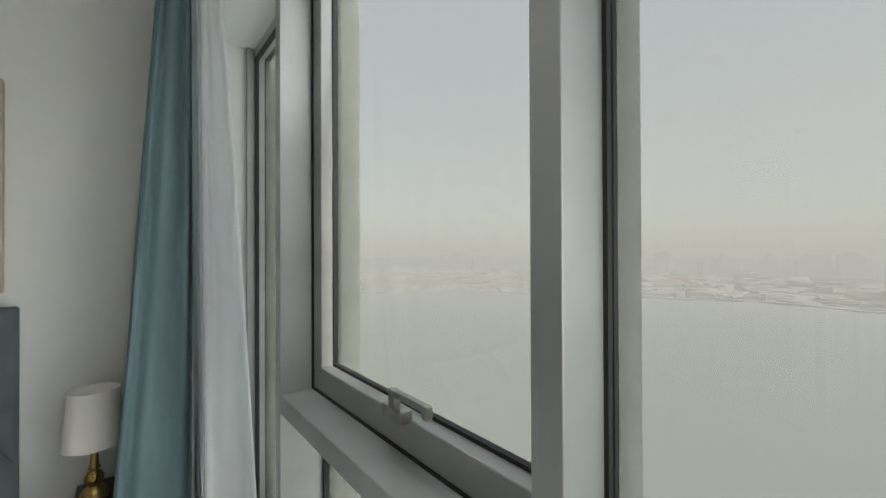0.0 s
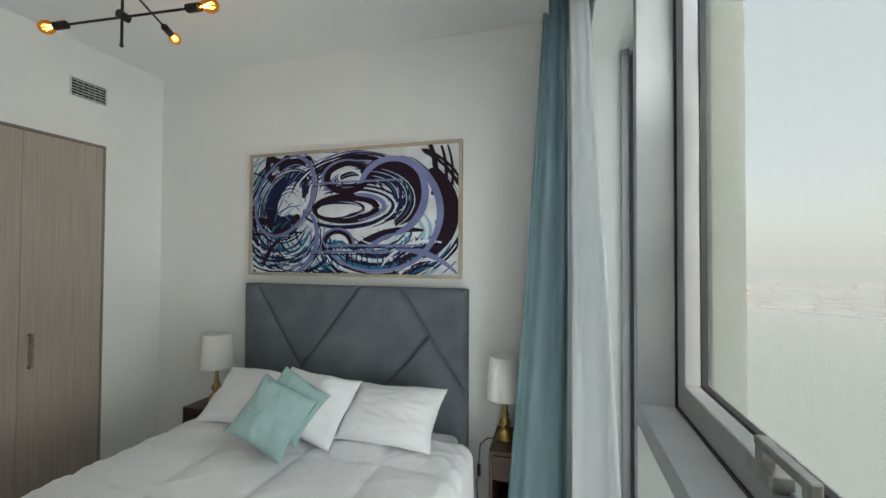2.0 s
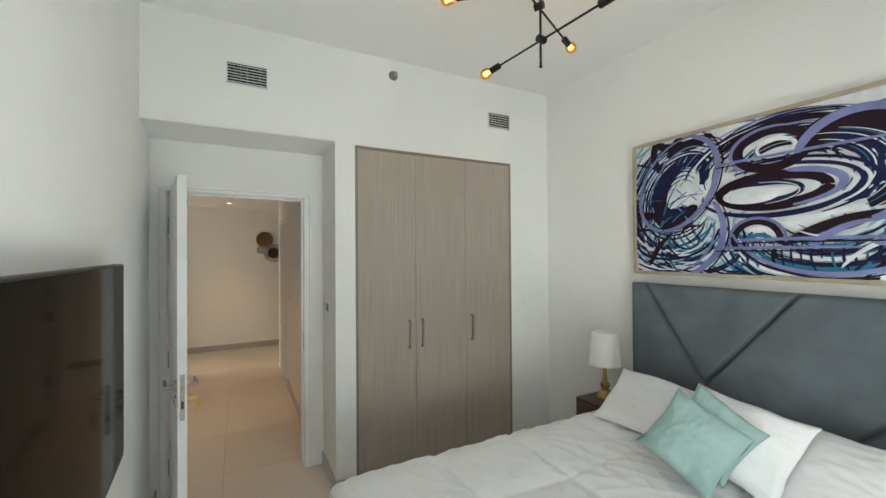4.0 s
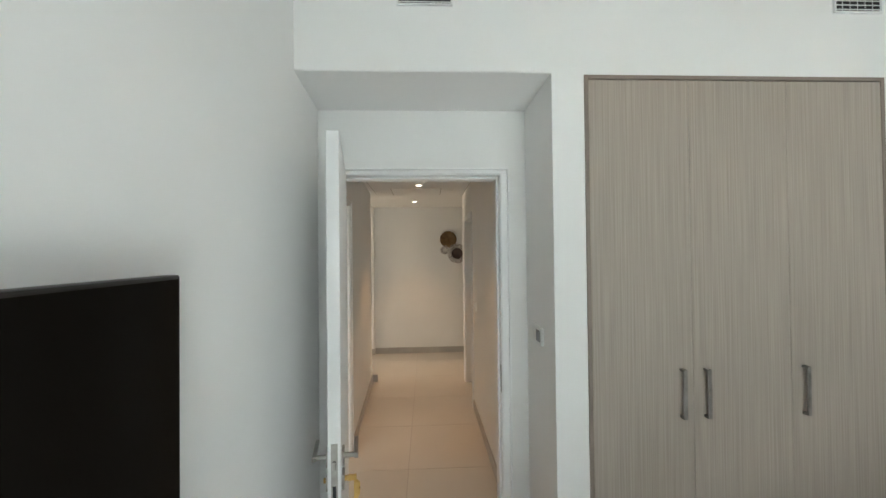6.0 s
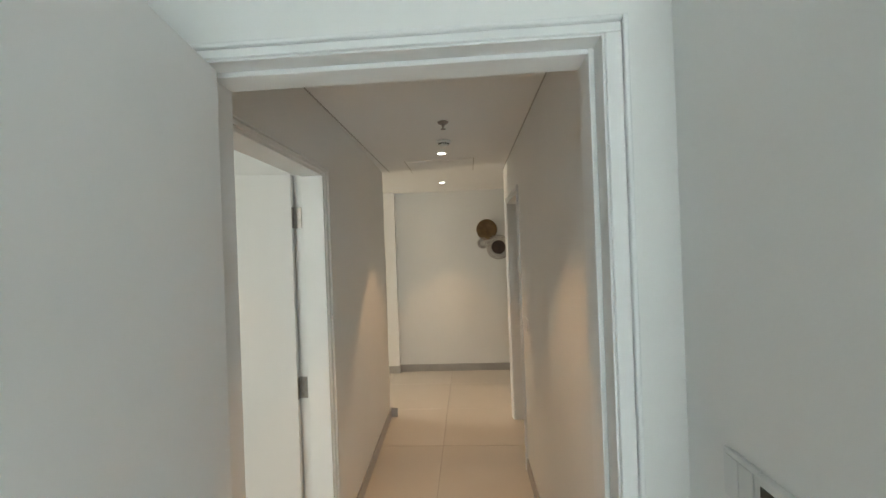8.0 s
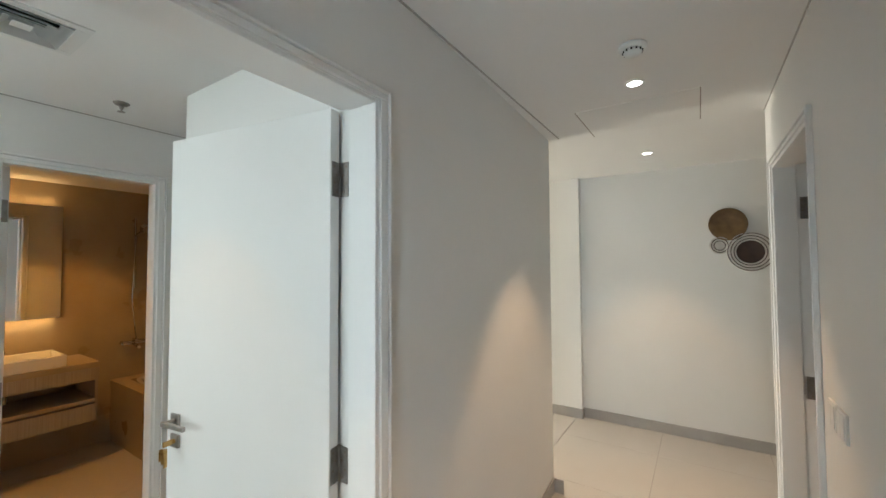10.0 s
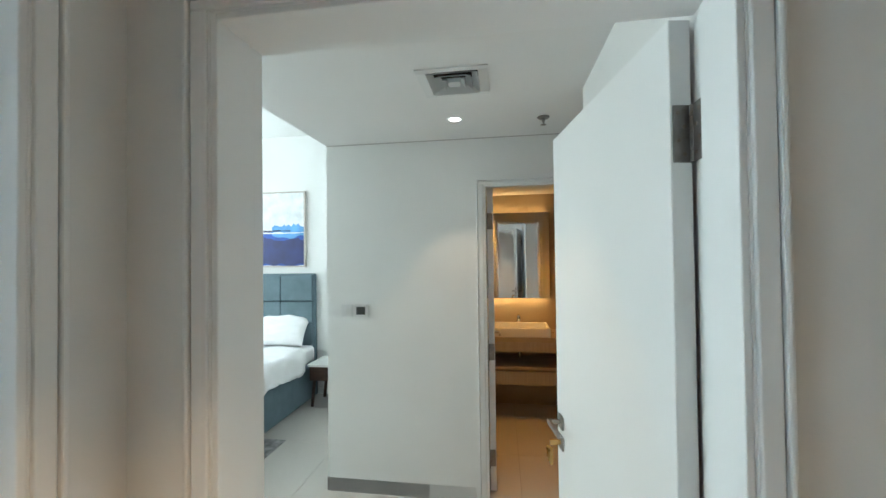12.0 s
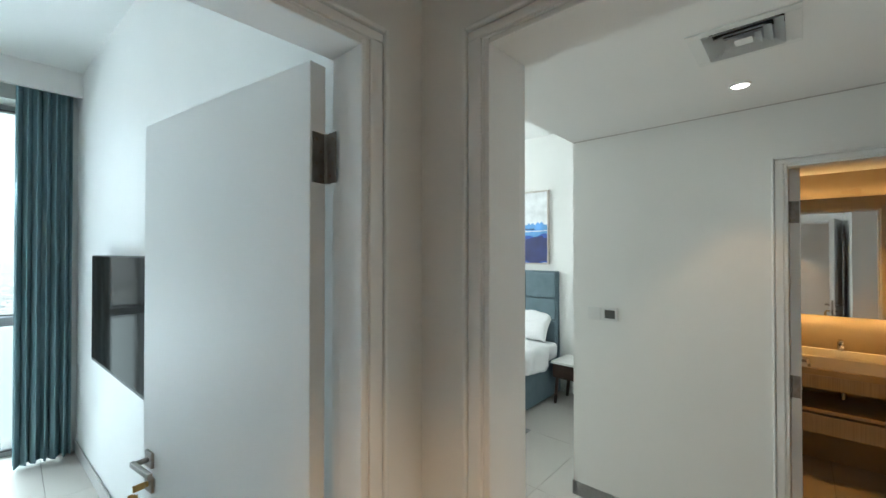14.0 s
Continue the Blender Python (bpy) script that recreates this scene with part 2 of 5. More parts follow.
floor = structure("floor", box(-7.0, 3.8, -6.2, 3.3, -0.15, -0.006), GROUT, "screed and grout bed under the floor tiles", "floor")

wall_bm = slab(bmesh.new(), 'x', N, N + 0.2, -0.8, 3.75, 0, 3.5)
structure("wall_bed", wall_bm, PAINT, "off-white painted wall behind the bed", "wall")

# the wardrobe wall, with the wardrobe's niche and the door recess
w = bmesh.new()
slab(w, 'y', -0.62, 0.0, 1.132, N, 0, ZT + 0.25, [(1.278, 2.691, 0.0, 2.516)])
cuboid(w, -0.62, 0.0, 0.0, 1.132, LOW, ZT + 0.25)
structure("wall_wardrobe", w, PAINT, "white painted wall around the fitted wardrobe", "wall")
structure("wall_niche_back", box(-0.72, -0.62, 1.25, 2.72, 0, 2.6), PAINT, "plain back of the wardrobe niche", "wall")
structure("wall_bedroom_door", slab(bmesh.new(), 'y', XC, XR, YS2, 1.132, 0, LOW, [(0.062, 0.992, 0.0, DOOR)]), PAINT, "white wall around the bedroom door", "wall")

# south wall of the bedroom, slightly out of square, and the second bedroom's north wall behind it
w = bmesh.new()
cuboid(w, -0.47, 3.62, -0.14, 0.0, 0, ZT + 0.25)
ws = structure("wall_television", w, PAINT, "smooth white wall that carries the television", "wall")
ws.matrix_world = pose(0, 0, 0, 0, 0, 3.3)

# bedroom ceiling, pelmet and the head over the window
structure("ceiling", box(-0.1, 3.2, -0.2, N, ZT, ZT + 0.15), CEIL, "white bedroom ceiling", "ceiling")
structure("ceiling_pocket", box(3.14, 3.75, -0.2, N + 0.2, 3.42, 3.5), CEIL, "top of the curtain pocket", "ceiling")
structure("trim_pelmet", box(3.165, 3.2, 0.0, N, 3.005, ZT + 0.2, bevel=0.002), CEIL, "white plasterboard curtain pelmet", "trim")
structure("wall_window_head", box(3.42, 3.74, -0.2, N + 0.2, 2.95, 3.5), PAINT, "white head over the tall window", "wall")
structure("wall_window_jamb", box(3.42, 3.75, N + 0.001, N + 0.4, 0, 2.95), PAINT, "white window reveal", "wall")
structure("wall_window_jamb_south", box(3.35, 3.664, -0.2, 0.33, 0, 2.95), PAINT, "white window reveal behind the gathered curtain", "wall")

# corridor: the west end of its south wall runs slightly out of square
def skewed_end():
    b = box(-1.78, 0.0, -0.16, 0.0, 0, LOW + 0.03)
    bmesh.ops.transform(b, matrix=pose(-1.90, YS, 0, 0, 0, 2.5), verts=b.verts)
    return b


structure("wall_corridor_south", slab(skewed_end(), 'x', YS2, YS, -1.90, XC, 0, LOW + 0.03, [(-1.745, -0.783, 0.0, DOOR)]), PAINT, "white corridor wall with a doorway", "wall")
structure("wall_corridor_north", slab(bmesh.new(), 'x', YN, YN + 0.14, -3.80, XC + 0.001, 0, LOW + 0.03, [(-3.60, -2.72, 0.0, DOOR)]), PAINT, "white corridor wall with a doorway", "wall")
structure("ceiling_corridor", box(-7.0, XC, YS2, 4.0, LOW + 0.02, LOW + 0.15), CEIL, "white corridor ceiling", "ceiling")
structure("ceiling_living", box(-7.0, -3.5, -6.0, YS2, LOW + 0.02, LOW + 0.15), CEIL, "white living room ceiling", "ceiling")
structure("ceiling_recess", box(XR, -0.003, -0.06, 1.132, LOW - 0.004, LOW - 0.0005), CEIL, "flat soffit of the door recess", "ceiling")
structure("wall_end", slab(bmesh.new(), 'y', END - 0.15, END, -0.33, 4.0, 0, LOW + 0.03), PAINT, "white wall at the end of the corridor", "wall")
structure("wall_end_pier", box(END - 0.3, END + 0.07, -6.0, -0.33, 0, LOW + 0.03), PAINT, "white wall pier beside the end wall", "wall")
structure("wall_living_east", box(-3.66, -3.5, -6.0, YS2, 0, LOW + 0.03), PAINT, "plain living room wall", "wall")
structure("wall_living_south", box(-5.3, -3.5, -6.1, -6.0, 0, LOW + 0.03), PAINT, "plain far wall", "wall")
structure("wall_hall_north", box(-5.2, -3.6, 3.6, 3.75, 0, LOW + 0.03), PAINT, "plain far wall", "wall")
structure("wall_hall_east", box(-3.8, -3.66, YN + 0.14, 3.6, 0, LOW + 0.03), PAINT, "plain wall round the corner", "wall")
# the room behind the corridor's north door
w = bmesh.new()
cuboid(w, -3.66, -2.2, 2.6, 2.7, 0, LOW + 0.03)
cuboid(w, -2.3, -2.2, YN + 0.14, 2.6, 0, LOW + 0.03)
structure("wall_small_room", w, STONE, "beige tiled walls of the unlit small room", "wall")

# second bedroom
structure("wall_lobby_west", slab(bmesh.new(), 'y', -1.95, -1.75, -1.40, YS2, 0, LOW2), PAINT, "white lobby wall beside the open door", "wall")
structure("wall_lobby_far_west", box(-2.45, -2.3, YB, -1.29, 0, LOW2), PAINT, "white lobby wall", "wall")
structure("wall_lobby_step", box(-2.45, -1.95, -1.40, -1.26, 0, LOW2), PAINT, "white lobby wall return", "wall")
structure("wall_bathroom_door", slab(bmesh.new(), 'x', YB2, YB, -2.45, -0.09, 0, LOW2, [(-1.91, -1.22, 0.0, DOOR)]), PAINT, "white wall with the bathroom door and a thermostat", "wall")
structure("wall_bathroom_east", box(-0.21, -0.09, -4.0, YB2, 0, 3.3), PAINT, "white wall between bathroom and bedroom", "wall")
w = bmesh.new()
for a in ((-2.45, -1.255, -4.0, YS2), (-1.025, -0.09, -4.0, YS2), (-1.255, -1.025, -4.0, -1.33), (-1.255, -1.025, -1.10, YS2)):
    cuboid(w, *a, LOW2, LOW2 + 0.12)
structure("ceiling_lobby", w, CEIL, "lowered white lobby ceiling", "ceiling")
structure("wall_lobby_bulkhead", box(-0.21, -0.09, YB, YS2, LOW2 + 0.12, 3.3), PAINT, "white bulkhead over the lobby", "wall")
structure("ceiling_bedroom_two", box(-0.21, 3.8, -4.2, -0.05, 3.2, 3.3), CEIL, "white ceiling of the second bedroom", "ceiling")
structure("wall_bedroom_two_south", box(-0.21, 3.8, -4.2, -4.0, 0, 3.3), PAINT, "white wall behind the second bed", "wall")
structure("wall_bedroom_two_east", slab(bmesh.new(), 'y', 3.6, 3.75, -4.0, -0.1, 0, 3.3), PAINT, "plain wall that closes the second bedroom", "wall")
structure("wall_bedroom_two_north", box(-0.60, 3.6, -0.26, -0.15, 0, 3.3), PAINT, "white north wall of the second bedroom", "wall")

# bathroom
BY = -3.95
structure("wall_bathroom_south", box(-3.1, -0.21, BY - 0.14, BY, 0, LOW2), STONE, "beige stone tiles behind basin and bath", "wall")
structure("wall_bathroom_west", box(-3.1, -2.95, BY, YB2, 0, LOW2), STONE, "beige stone tiled wall", "wall")
structure("ceiling_bathroom", box(-3.1, -0.21, BY, YB2, 2.36, 2.40), CEIL, "white bathroom ceiling", "ceiling")
structure("wall_bathroom_north", box(-3.1, -2.45, YB2, YB, 0, LOW2), PAINT, "plain wall", "wall")


# skirting
def skirting(x0, y0, x1, y1, h=0.1, t=0.012):
    """A tile skirting along a wall's foot, proud to the left of the way from start to end."""
    d = Vector((x1 - x0, y1 - y0, 0))
    n = Vector((-d.y, d.x, 0)).normalized() * t
    bm = box(0, d.length, 0, t, 0, h, bevel=0.002, seg=1)
    o = structure("baseboard", bm, SKIRT, "grey-beige tile skirting along the wall", "baseboard")
    o.matrix_world = pose(x0, y0, 0, 0, 0, math.degrees(math.atan2(d.y, d.x)))


skirting(3.4, N, 0.0, N)
skirting(0.0, N, 0.0, 2.70)
skirting(0.0, 1.27, 0.0, 1.132)
skirting(0.012, 1.132, XR, 1.132)
skirting(XR, 0.0, 3.4, 0.195)
skirting(XC, YN, -2.66, YN)
skirting(-3.66, YS - 0.077, -1.90, YS)
skirting(-1.90, YS, -1.79, YS)
skirting(-3.66, -2.0, -3.66, YS)
skirting(END, 3.6, END, -0.33)
skirting(END + 0.012, -0.33, END + 0.07, -0.33)
skirting(END + 0.07, -0.318, END + 0.07, -5.9)
skirting(-0.078, YB, -1.155, YB)
skirting(-0.09, -3.98, -0.09, YB)
skirting(3.5, -4.0, 0.0, -4.0)


# ---- doors ----
def door_frame(name, m, width, wall_t, label, height=DOOR, leaf_far=True):
    """A rebated doorway: x along the wall, y through it (0 is the near face), casings on both faces; the leaf shuts into the far or the near edge."""
    o = empty(name, m, label, "door frame", kind="structure")
    c, ct = 0.03, 0.016
    s0, s1 = (-0.004, wall_t - 0.046) if leaf_far else (0.046, wall_t + 0.004)
    for sx, tag in ((0, 1), (width, -1)):
        part("jamb", box(*sorted((sx - tag * 0.001, sx + tag * 0.009)), -0.004, wall_t + 0.004, 0, height, bevel=0.0015, seg=1), GLOSS_WHITE, o)
        part("stop", box(*sorted((sx + tag * 0.009, sx + tag * 0.022)), s0, s1, 0, height - 0.009, bevel=0.0025, seg=2), GLOSS_WHITE, o)
    part("head", box(0.009, width - 0.009, -0.004, wall_t + 0.004, height - 0.009, height + 0.001, bevel=0.0015, seg=1), GLOSS_WHITE, o)
    part("stop", box(0.022, width - 0.022, s0, s1, height - 0.022, height - 0.009, bevel=0.0025, seg=2), GLOSS_WHITE, o)
    for face, out in ((0.0, -1), (wall_t, 1)):
        flat = sorted((face, face + out * 0.012))
        bead = sorted((face, face + out * 0.019))
        part("casing", box(-c, 0.004, *flat, 0, height - 0.004, bevel=0.003), GLOSS_WHITE, o)
        part("casing", box(width - 0.004, width + c, *flat, 0, height - 0.004, bevel=0.003), GLOSS_WHITE, o)
        part("casing", box(-c, width + c, *flat, height - 0.004, height + ct, bevel=0.003), GLOSS_WHITE, o)
        part("moulding", box(-c - 0.013, -c - 0.002, *bead, 0, height + ct + 0.013, bevel=0.004), GLOSS_WHITE, o)
        part("moulding", box(width + c + 0.002, width + c + 0.013, *bead, 0, height + ct + 0.013, bevel=0.004), GLOSS_WHITE, o)
        part("moulding", box(-c - 0.002, width + c + 0.002, *bead, height + ct + 0.002, height + ct + 0.013, bevel=0.004), GLOSS_WHITE, o)
    return o


def lever(parent, x, z, y, s, flip, keys):
    """A square rose with a lever, and a cylinder rose with keys below it, on the face y (s: outward)."""
    h = part("door_handle", cuboid(box(x - 0.026, x + 0.026, *sorted((y, y + s * 0.009)), z - 0.026, z + 0.026, bevel=0.002), x - 0.026, x + 0.026, *sorted((y, y + s * 0.009)), z - 0.106, z - 0.054, bevel=0.002), STEEL, parent, "satin nickel lever handle on square roses")
    b = rod(bmesh.new(), (x, y + s * 0.005, z), (x, y + s * 0.05, z), 0.009)
    cuboid(b, *sorted((x + flip * 0.012, x - flip * 0.125)), *sorted((y + s * 0.042, y + s * 0.056)), z - 0.009, z + 0.009, bevel=0.003)
    part("lever", b, STEEL, h)
    b = rod(bmesh.new(), (x, y, z - 0.08), (x, y + s * 0.018, z - 0.08), 0.009)
    part("lock_cylinder", b, BRASS, h)
    if keys:
        b = bmesh.new()
        cuboid(b, x - 0.004, x + 0.004, *sorted((y + s * 0.018, y + s * 0.05)), z - 0.09, z - 0.07, bevel=0.001)
        part("key", b, BRASS, h)
        b = bmesh.new()
        for k in range(3):
            a = -0.25 + 0.25 * k
            cuboid(b, x - 0.012 + 0.008 * k, x - 0.010 + 0.008 * k, y + s * (0.04 + 0.004 * k), y + s * (0.04 + 0.004 * k) + 0.014, z - 0.165 + 0.012 * k, z - 0.095, bevel=0.0008)
        part("key_bunch", b, BRASS, h, "small bunch of brass keys")


def hinge(parent, px, py, z, into, turn):
    """A butt hinge about the pivot: one plate on the leaf's edge, one on the jamb (turned back by the open angle), five knuckles and screws."""
    for ang in (0.0, turn):
        b = bmesh.new()
        cuboid(b, 0.0, 0.0035, *sorted((0.0, into * 0.040)), z - 0.058, z + 0.058, bevel=0.0008, seg=1)
        if ang == 0:
            bmesh.ops.translate(b, verts=b.verts, vec=(0.0015, 0, 0))
        bmesh.ops.rotate(b, verts=b.verts, cent=(0, 0, 0), matrix=Matrix.Rotation(ang, 3, 'Z'))
        bmesh.ops.translate(b, verts=b.verts, vec=(px, py, 0))
        plate = part("hinge_plate", b, DARKSTEEL, parent, "satin steel butt hinge plate")
        b = bmesh.new()
        face = 0.0015 if ang == 0 else 0.0035
        out = -0.0012 if ang == 0 else 0.0012
        for k in range(4):
            yy = into * (0.018 + 0.012 * (k % 2))
            rod(b, (face, yy, z - 0.042 + 0.028 * k), (face + out, yy, z - 0.042 + 0.028 * k), 0.0042, 10)
        bmesh.ops.rotate(b, verts=b.verts, cent=(0, 0, 0), matrix=Matrix.Rotation(ang, 3, 'Z'))
        bmesh.ops.translate(b, verts=b.verts, vec=(px, py, 0))
        part("screws", b, LAMDARK, plate)
    for k in range(5):
        b = rod(bmesh.new(), (px, py, z - 0.057 + k * 0.0232), (px, py, z - 0.0355 + k * 0.0232), 0.0075, 12)
        part("knuckle", b, STEEL, parent)


def door_leaf(name, pivot, closed, opened, shift, width, label, keys=0, handle_z=1.02, hinge_zs=(1.925, 0.99, 0.24), top=DOOR - 0.013):
    """A flush white leaf hung on pivot: shut it lies along closed, it stands open along opened (degrees).
    shift: the leaf lies on the +y (0.044) or the -y (0) side of the pivot."""
    o = empty(name, pose(pivot[0], pivot[1], 0, 0, 0, opened), label, "door", kind="structure")
    y0, y1 = shift - 0.044, shift
    part("leaf", box(0.005, width, y0, y1, 0.008, top, bevel=0.002, seg=1), GLOSS_WHITE, o)
    lever(o, width - 0.06, handle_z, y1, 1, 1, keys == 1)
    lever(o, width - 0.06, handle_z, y0, -1, 1, keys == -1)
    ym = (y0 + y1) / 2
    part("lock_plate", box(width - 0.001, width + 0.002, ym - 0.011, ym + 0.011, handle_z - 0.17, handle_z + 0.07, bevel=0.0005), STEEL, o, "steel lock face plate")
    part("latch", box(width + 0.001, width + 0.012, ym - 0.006, ym + 0.006, handle_z - 0.015, handle_z + 0.015, bevel=0.003), STEEL, o)
    # dark patch in place of the bolt hole's shade
    part("bolt_slot", box(width + 0.0015, width + 0.003, ym - 0.006, ym + 0.006, handle_z - 0.11, handle_z - 0.07), DARK, o)
    into = 1 if shift > 0 else -1
    for z in hinge_zs:
        hinge(o, 0.0, 0.0, z, into, radians(closed - opened))
    return o


door_one = door_frame("door_1", pose(XR, 0.062, 0, 0, 0, 90), 0.93, XR - XC, "white lacquered frame of the bedroom doorway", leaf_far=False)
part("strike_plate", box(0.9195, 0.9215, 0.010, 0.036, 0.94, 1.09, bevel=0.0005), DARKSTEEL, door_one, "dark steel strike plate")
door_frame("door_2", pose(-0.783, YS, 0, 0, 0, 180), 0.962, YS - YS2, "white lacquered frame of the second bedroom's doorway")
door_frame("door_3", pose(-1.22, YB, 0, 0, 0, 180), 0.69, YB - YB2, "white lacquered frame of the bathroom doorway")
door_frame("door_4", pose(-3.60, YN, 0, 0, 0, 0), 0.88, 0.14, "white lacquered frame of the corridor's north doorway")

door_leaf("door_5", (XR + 0.004, 0.085), 90, 9.5, 0.044, 0.87, "white flush bedroom door standing wide open, keys in the lock", keys=1, top=DOOR - 0.028)
door_leaf("door_6", (-1.733, YS2 - 0.004), 0, -81.5, 0.044, 0.843, "white flush door of the second bedroom, open into its lobby, keys hanging", keys=1)
door_leaf("door_7", (-1.245, YB2 - 0.004), 180, 272, 0.0, 0.64, "white flush bathroom door folded back inside", keys=0)
door_leaf("door_8", (-3.575, YN + 0.144), 0, 84, 0.0, 0.83, "white flush door open into the small dark room", keys=0)

# ---- the window ----
WX, GX = 3.52, 3.715          # mullion fronts, glass
M1, M2 = 2.15, 0.882          # south faces of the two mullions
MW = 0.056
SX = 3.66                     # glass of the southern bay


def window_bay():
    o = empty("window_1", pose(0, 0, 0), "tall grey aluminium window wall with an opening casement", "window", kind="structure")
    for y, xe, x0, x1, f0 in ((M1, GX + 0.03, GX + 0.034, GX + 0.155, 0.014), (M2, SX + 0.004, SX + 0.008, SX + 0.097, -0.002)):
        part("mullion", box(WX, xe, y, y + MW, 0.0, 2.95, bevel=0.002), ALU, o)
        part("facade_fin", box(x0, x1, y + f0, y + MW + 0.05 * (y == M1), -1.2, 4.2, bevel=0.003), FIN, o, "pale outer fin of the facade")
    part("window_frame", box(GX - 0.10, GX + 0.03, N - 0.03, N, 0.0, 2.95, bevel=0.003), ALU, o)
    part("facade_fin", box(GX + 0.04, GX + 0.25, N + 0.05, N + 0.3, -1.2, 4.2), FIN, o)
    part("window_frame", box(SX - 0.06, SX + 0.02, 0.33, 0.37, 0.0, 2.95, bevel=0.003), ALU, o)
    part("window_frame", box(GX - 0.06, GX + 0.03, M1 + MW, N - 0.03, 2.90, 2.95, bevel=0.003), ALU, o)
    part("window_frame", box(GX - 0.06, GX + 0.03, M2 + MW, M1, 2.90, 2.95, bevel=0.003), ALU, o)
    part("window_frame", box(GX - 0.06, GX + 0.03, 0.37, M2, 2.90, 2.95, bevel=0.003), ALU, o)
    part("window_frame", box(GX - 0.06, GX + 0.03, 0.37, N - 0.03, 0.0, 0.05, bevel=0.003), ALU, o)
    # transom between the mullions and south of them
    part("transom", box(WX, GX + 0.03, M2 + MW, M1, 1.105, 1.178, bevel=0.004), ALU, o)
    part("transom", box(WX, GX + 0.03, 0.37, M2, 1.105, 1.178, bevel=0.004), ALU, o)
    # casement in the middle bay
    cs = part("casement", box(GX - 0.065, GX + 0.02, M2 + MW + 0.006, M1 - 0.006, 1.181, 1.278, bevel=0.004), ALU, o, "grey aluminium casement frame")
    part("stile", box(GX - 0.065, GX + 0.02, M1 - 0.086, M1 - 0.006, 1.278, 2.82, bevel=0.004), ALU, cs)
    part("stile", box(GX - 0.065, GX + 0.02, M2 + MW + 0.006, M2 + MW + 0.086, 1.278, 2.82, bevel=0.004), ALU, cs)
    part("rail", box(GX - 0.065, GX + 0.02, M2 + MW + 0.006, M1 - 0.006, 2.82, 2.895, bevel=0.004), ALU, cs)
    # black gaskets: round the casement and round the panes
    def gasket(x, y0, y1, z0, z1, t, parent):
        b = bmesh.new()
        cuboid(b, x - 0.006, x + 0.012, y0, y0 + t, z0, z1)
        cuboid(b, x - 0.006, x + 0.012, y1 - t, y1, z0, z1)
        cuboid(b, x - 0.006, x + 0.012, y0 + t, y1 - t, z0, z0 + t)
        cuboid(b, x - 0.006, x + 0.012, y0 + t, y1 - t, z1 - t, z1)
        part("gasket", b, RUBBER, parent, "black rubber gasket")
    gasket(GX - 0.066, M2 + MW + 0.001, M1 - 0.001, 1.179, 2.897, 0.008, o)
    gasket(GX - 0.012, M2 + MW + 0.078, M1 - 0.078, 1.271, 2.828, 0.018, cs)
    gasket(GX - 0.05, M1 + MW - 0.002, N - 0.028, 0.048, 2.902, 0.022, o)
    for dx in (0.026, 0.012):
        gasket(SX - dx, 0.368, M2 + 0.002, 1.176, 2.902, 0.010, o)
        gasket(SX - dx, 0.368, M2 + 0.002, 0.048, 1.107, 0.010, o)
    gasket(GX - 0.02, M2 + MW - 0.002, M1 + 0.002, 0.048, 1.107, 0.022, o)
    for y0, y1, z0, z1 in ((M2 + MW + 0.08, M1 - 0.08, 1.273, 2.825), (M1 + MW, N - 0.03, 0.05, 2.9), (0.37, M2, 1.178, 2.9), (0.37, M2, 0.05, 1.105), (M2 + MW, M1, 0.05, 1.105)):
        gx = SX if y1 == M2 else GX
        p = part("pane", box(gx - 0.002, gx + 0.004, y0, y1, z0, z1), GLASS, o, "window pane tinted to dim the outside view")
        p.visible_shadow = False
    # lever handle on the casement's bottom rail
    hy, hz, hx = 1.50, 1.25, GX - 0.065
    h = part("handle_base", box(hx - 0.03, hx + 0.01, hy - 0.05, hy + 0.05, 1.268, 1.305, bevel=0.004), STEEL, o, "grey metal window lever")
    part("handle_neck", box(hx - 0.028, hx - 0.004, hy - 0.012, hy + 0.018, 1.292, 1.352, bevel=0.003), STEEL, h)
    b = box(hx - 0.030, hx - 0.008, hy - 0.15, hy + 0.018, 1.334, 1.353, bevel=0.004)
    cuboid(b, hx - 0.030, hx - 0.008, hy - 0.165, hy - 0.143, 1.318, 1.353, bevel=0.004)
    part("handle_lever", b, STEEL, h)
    return o


window_bay()


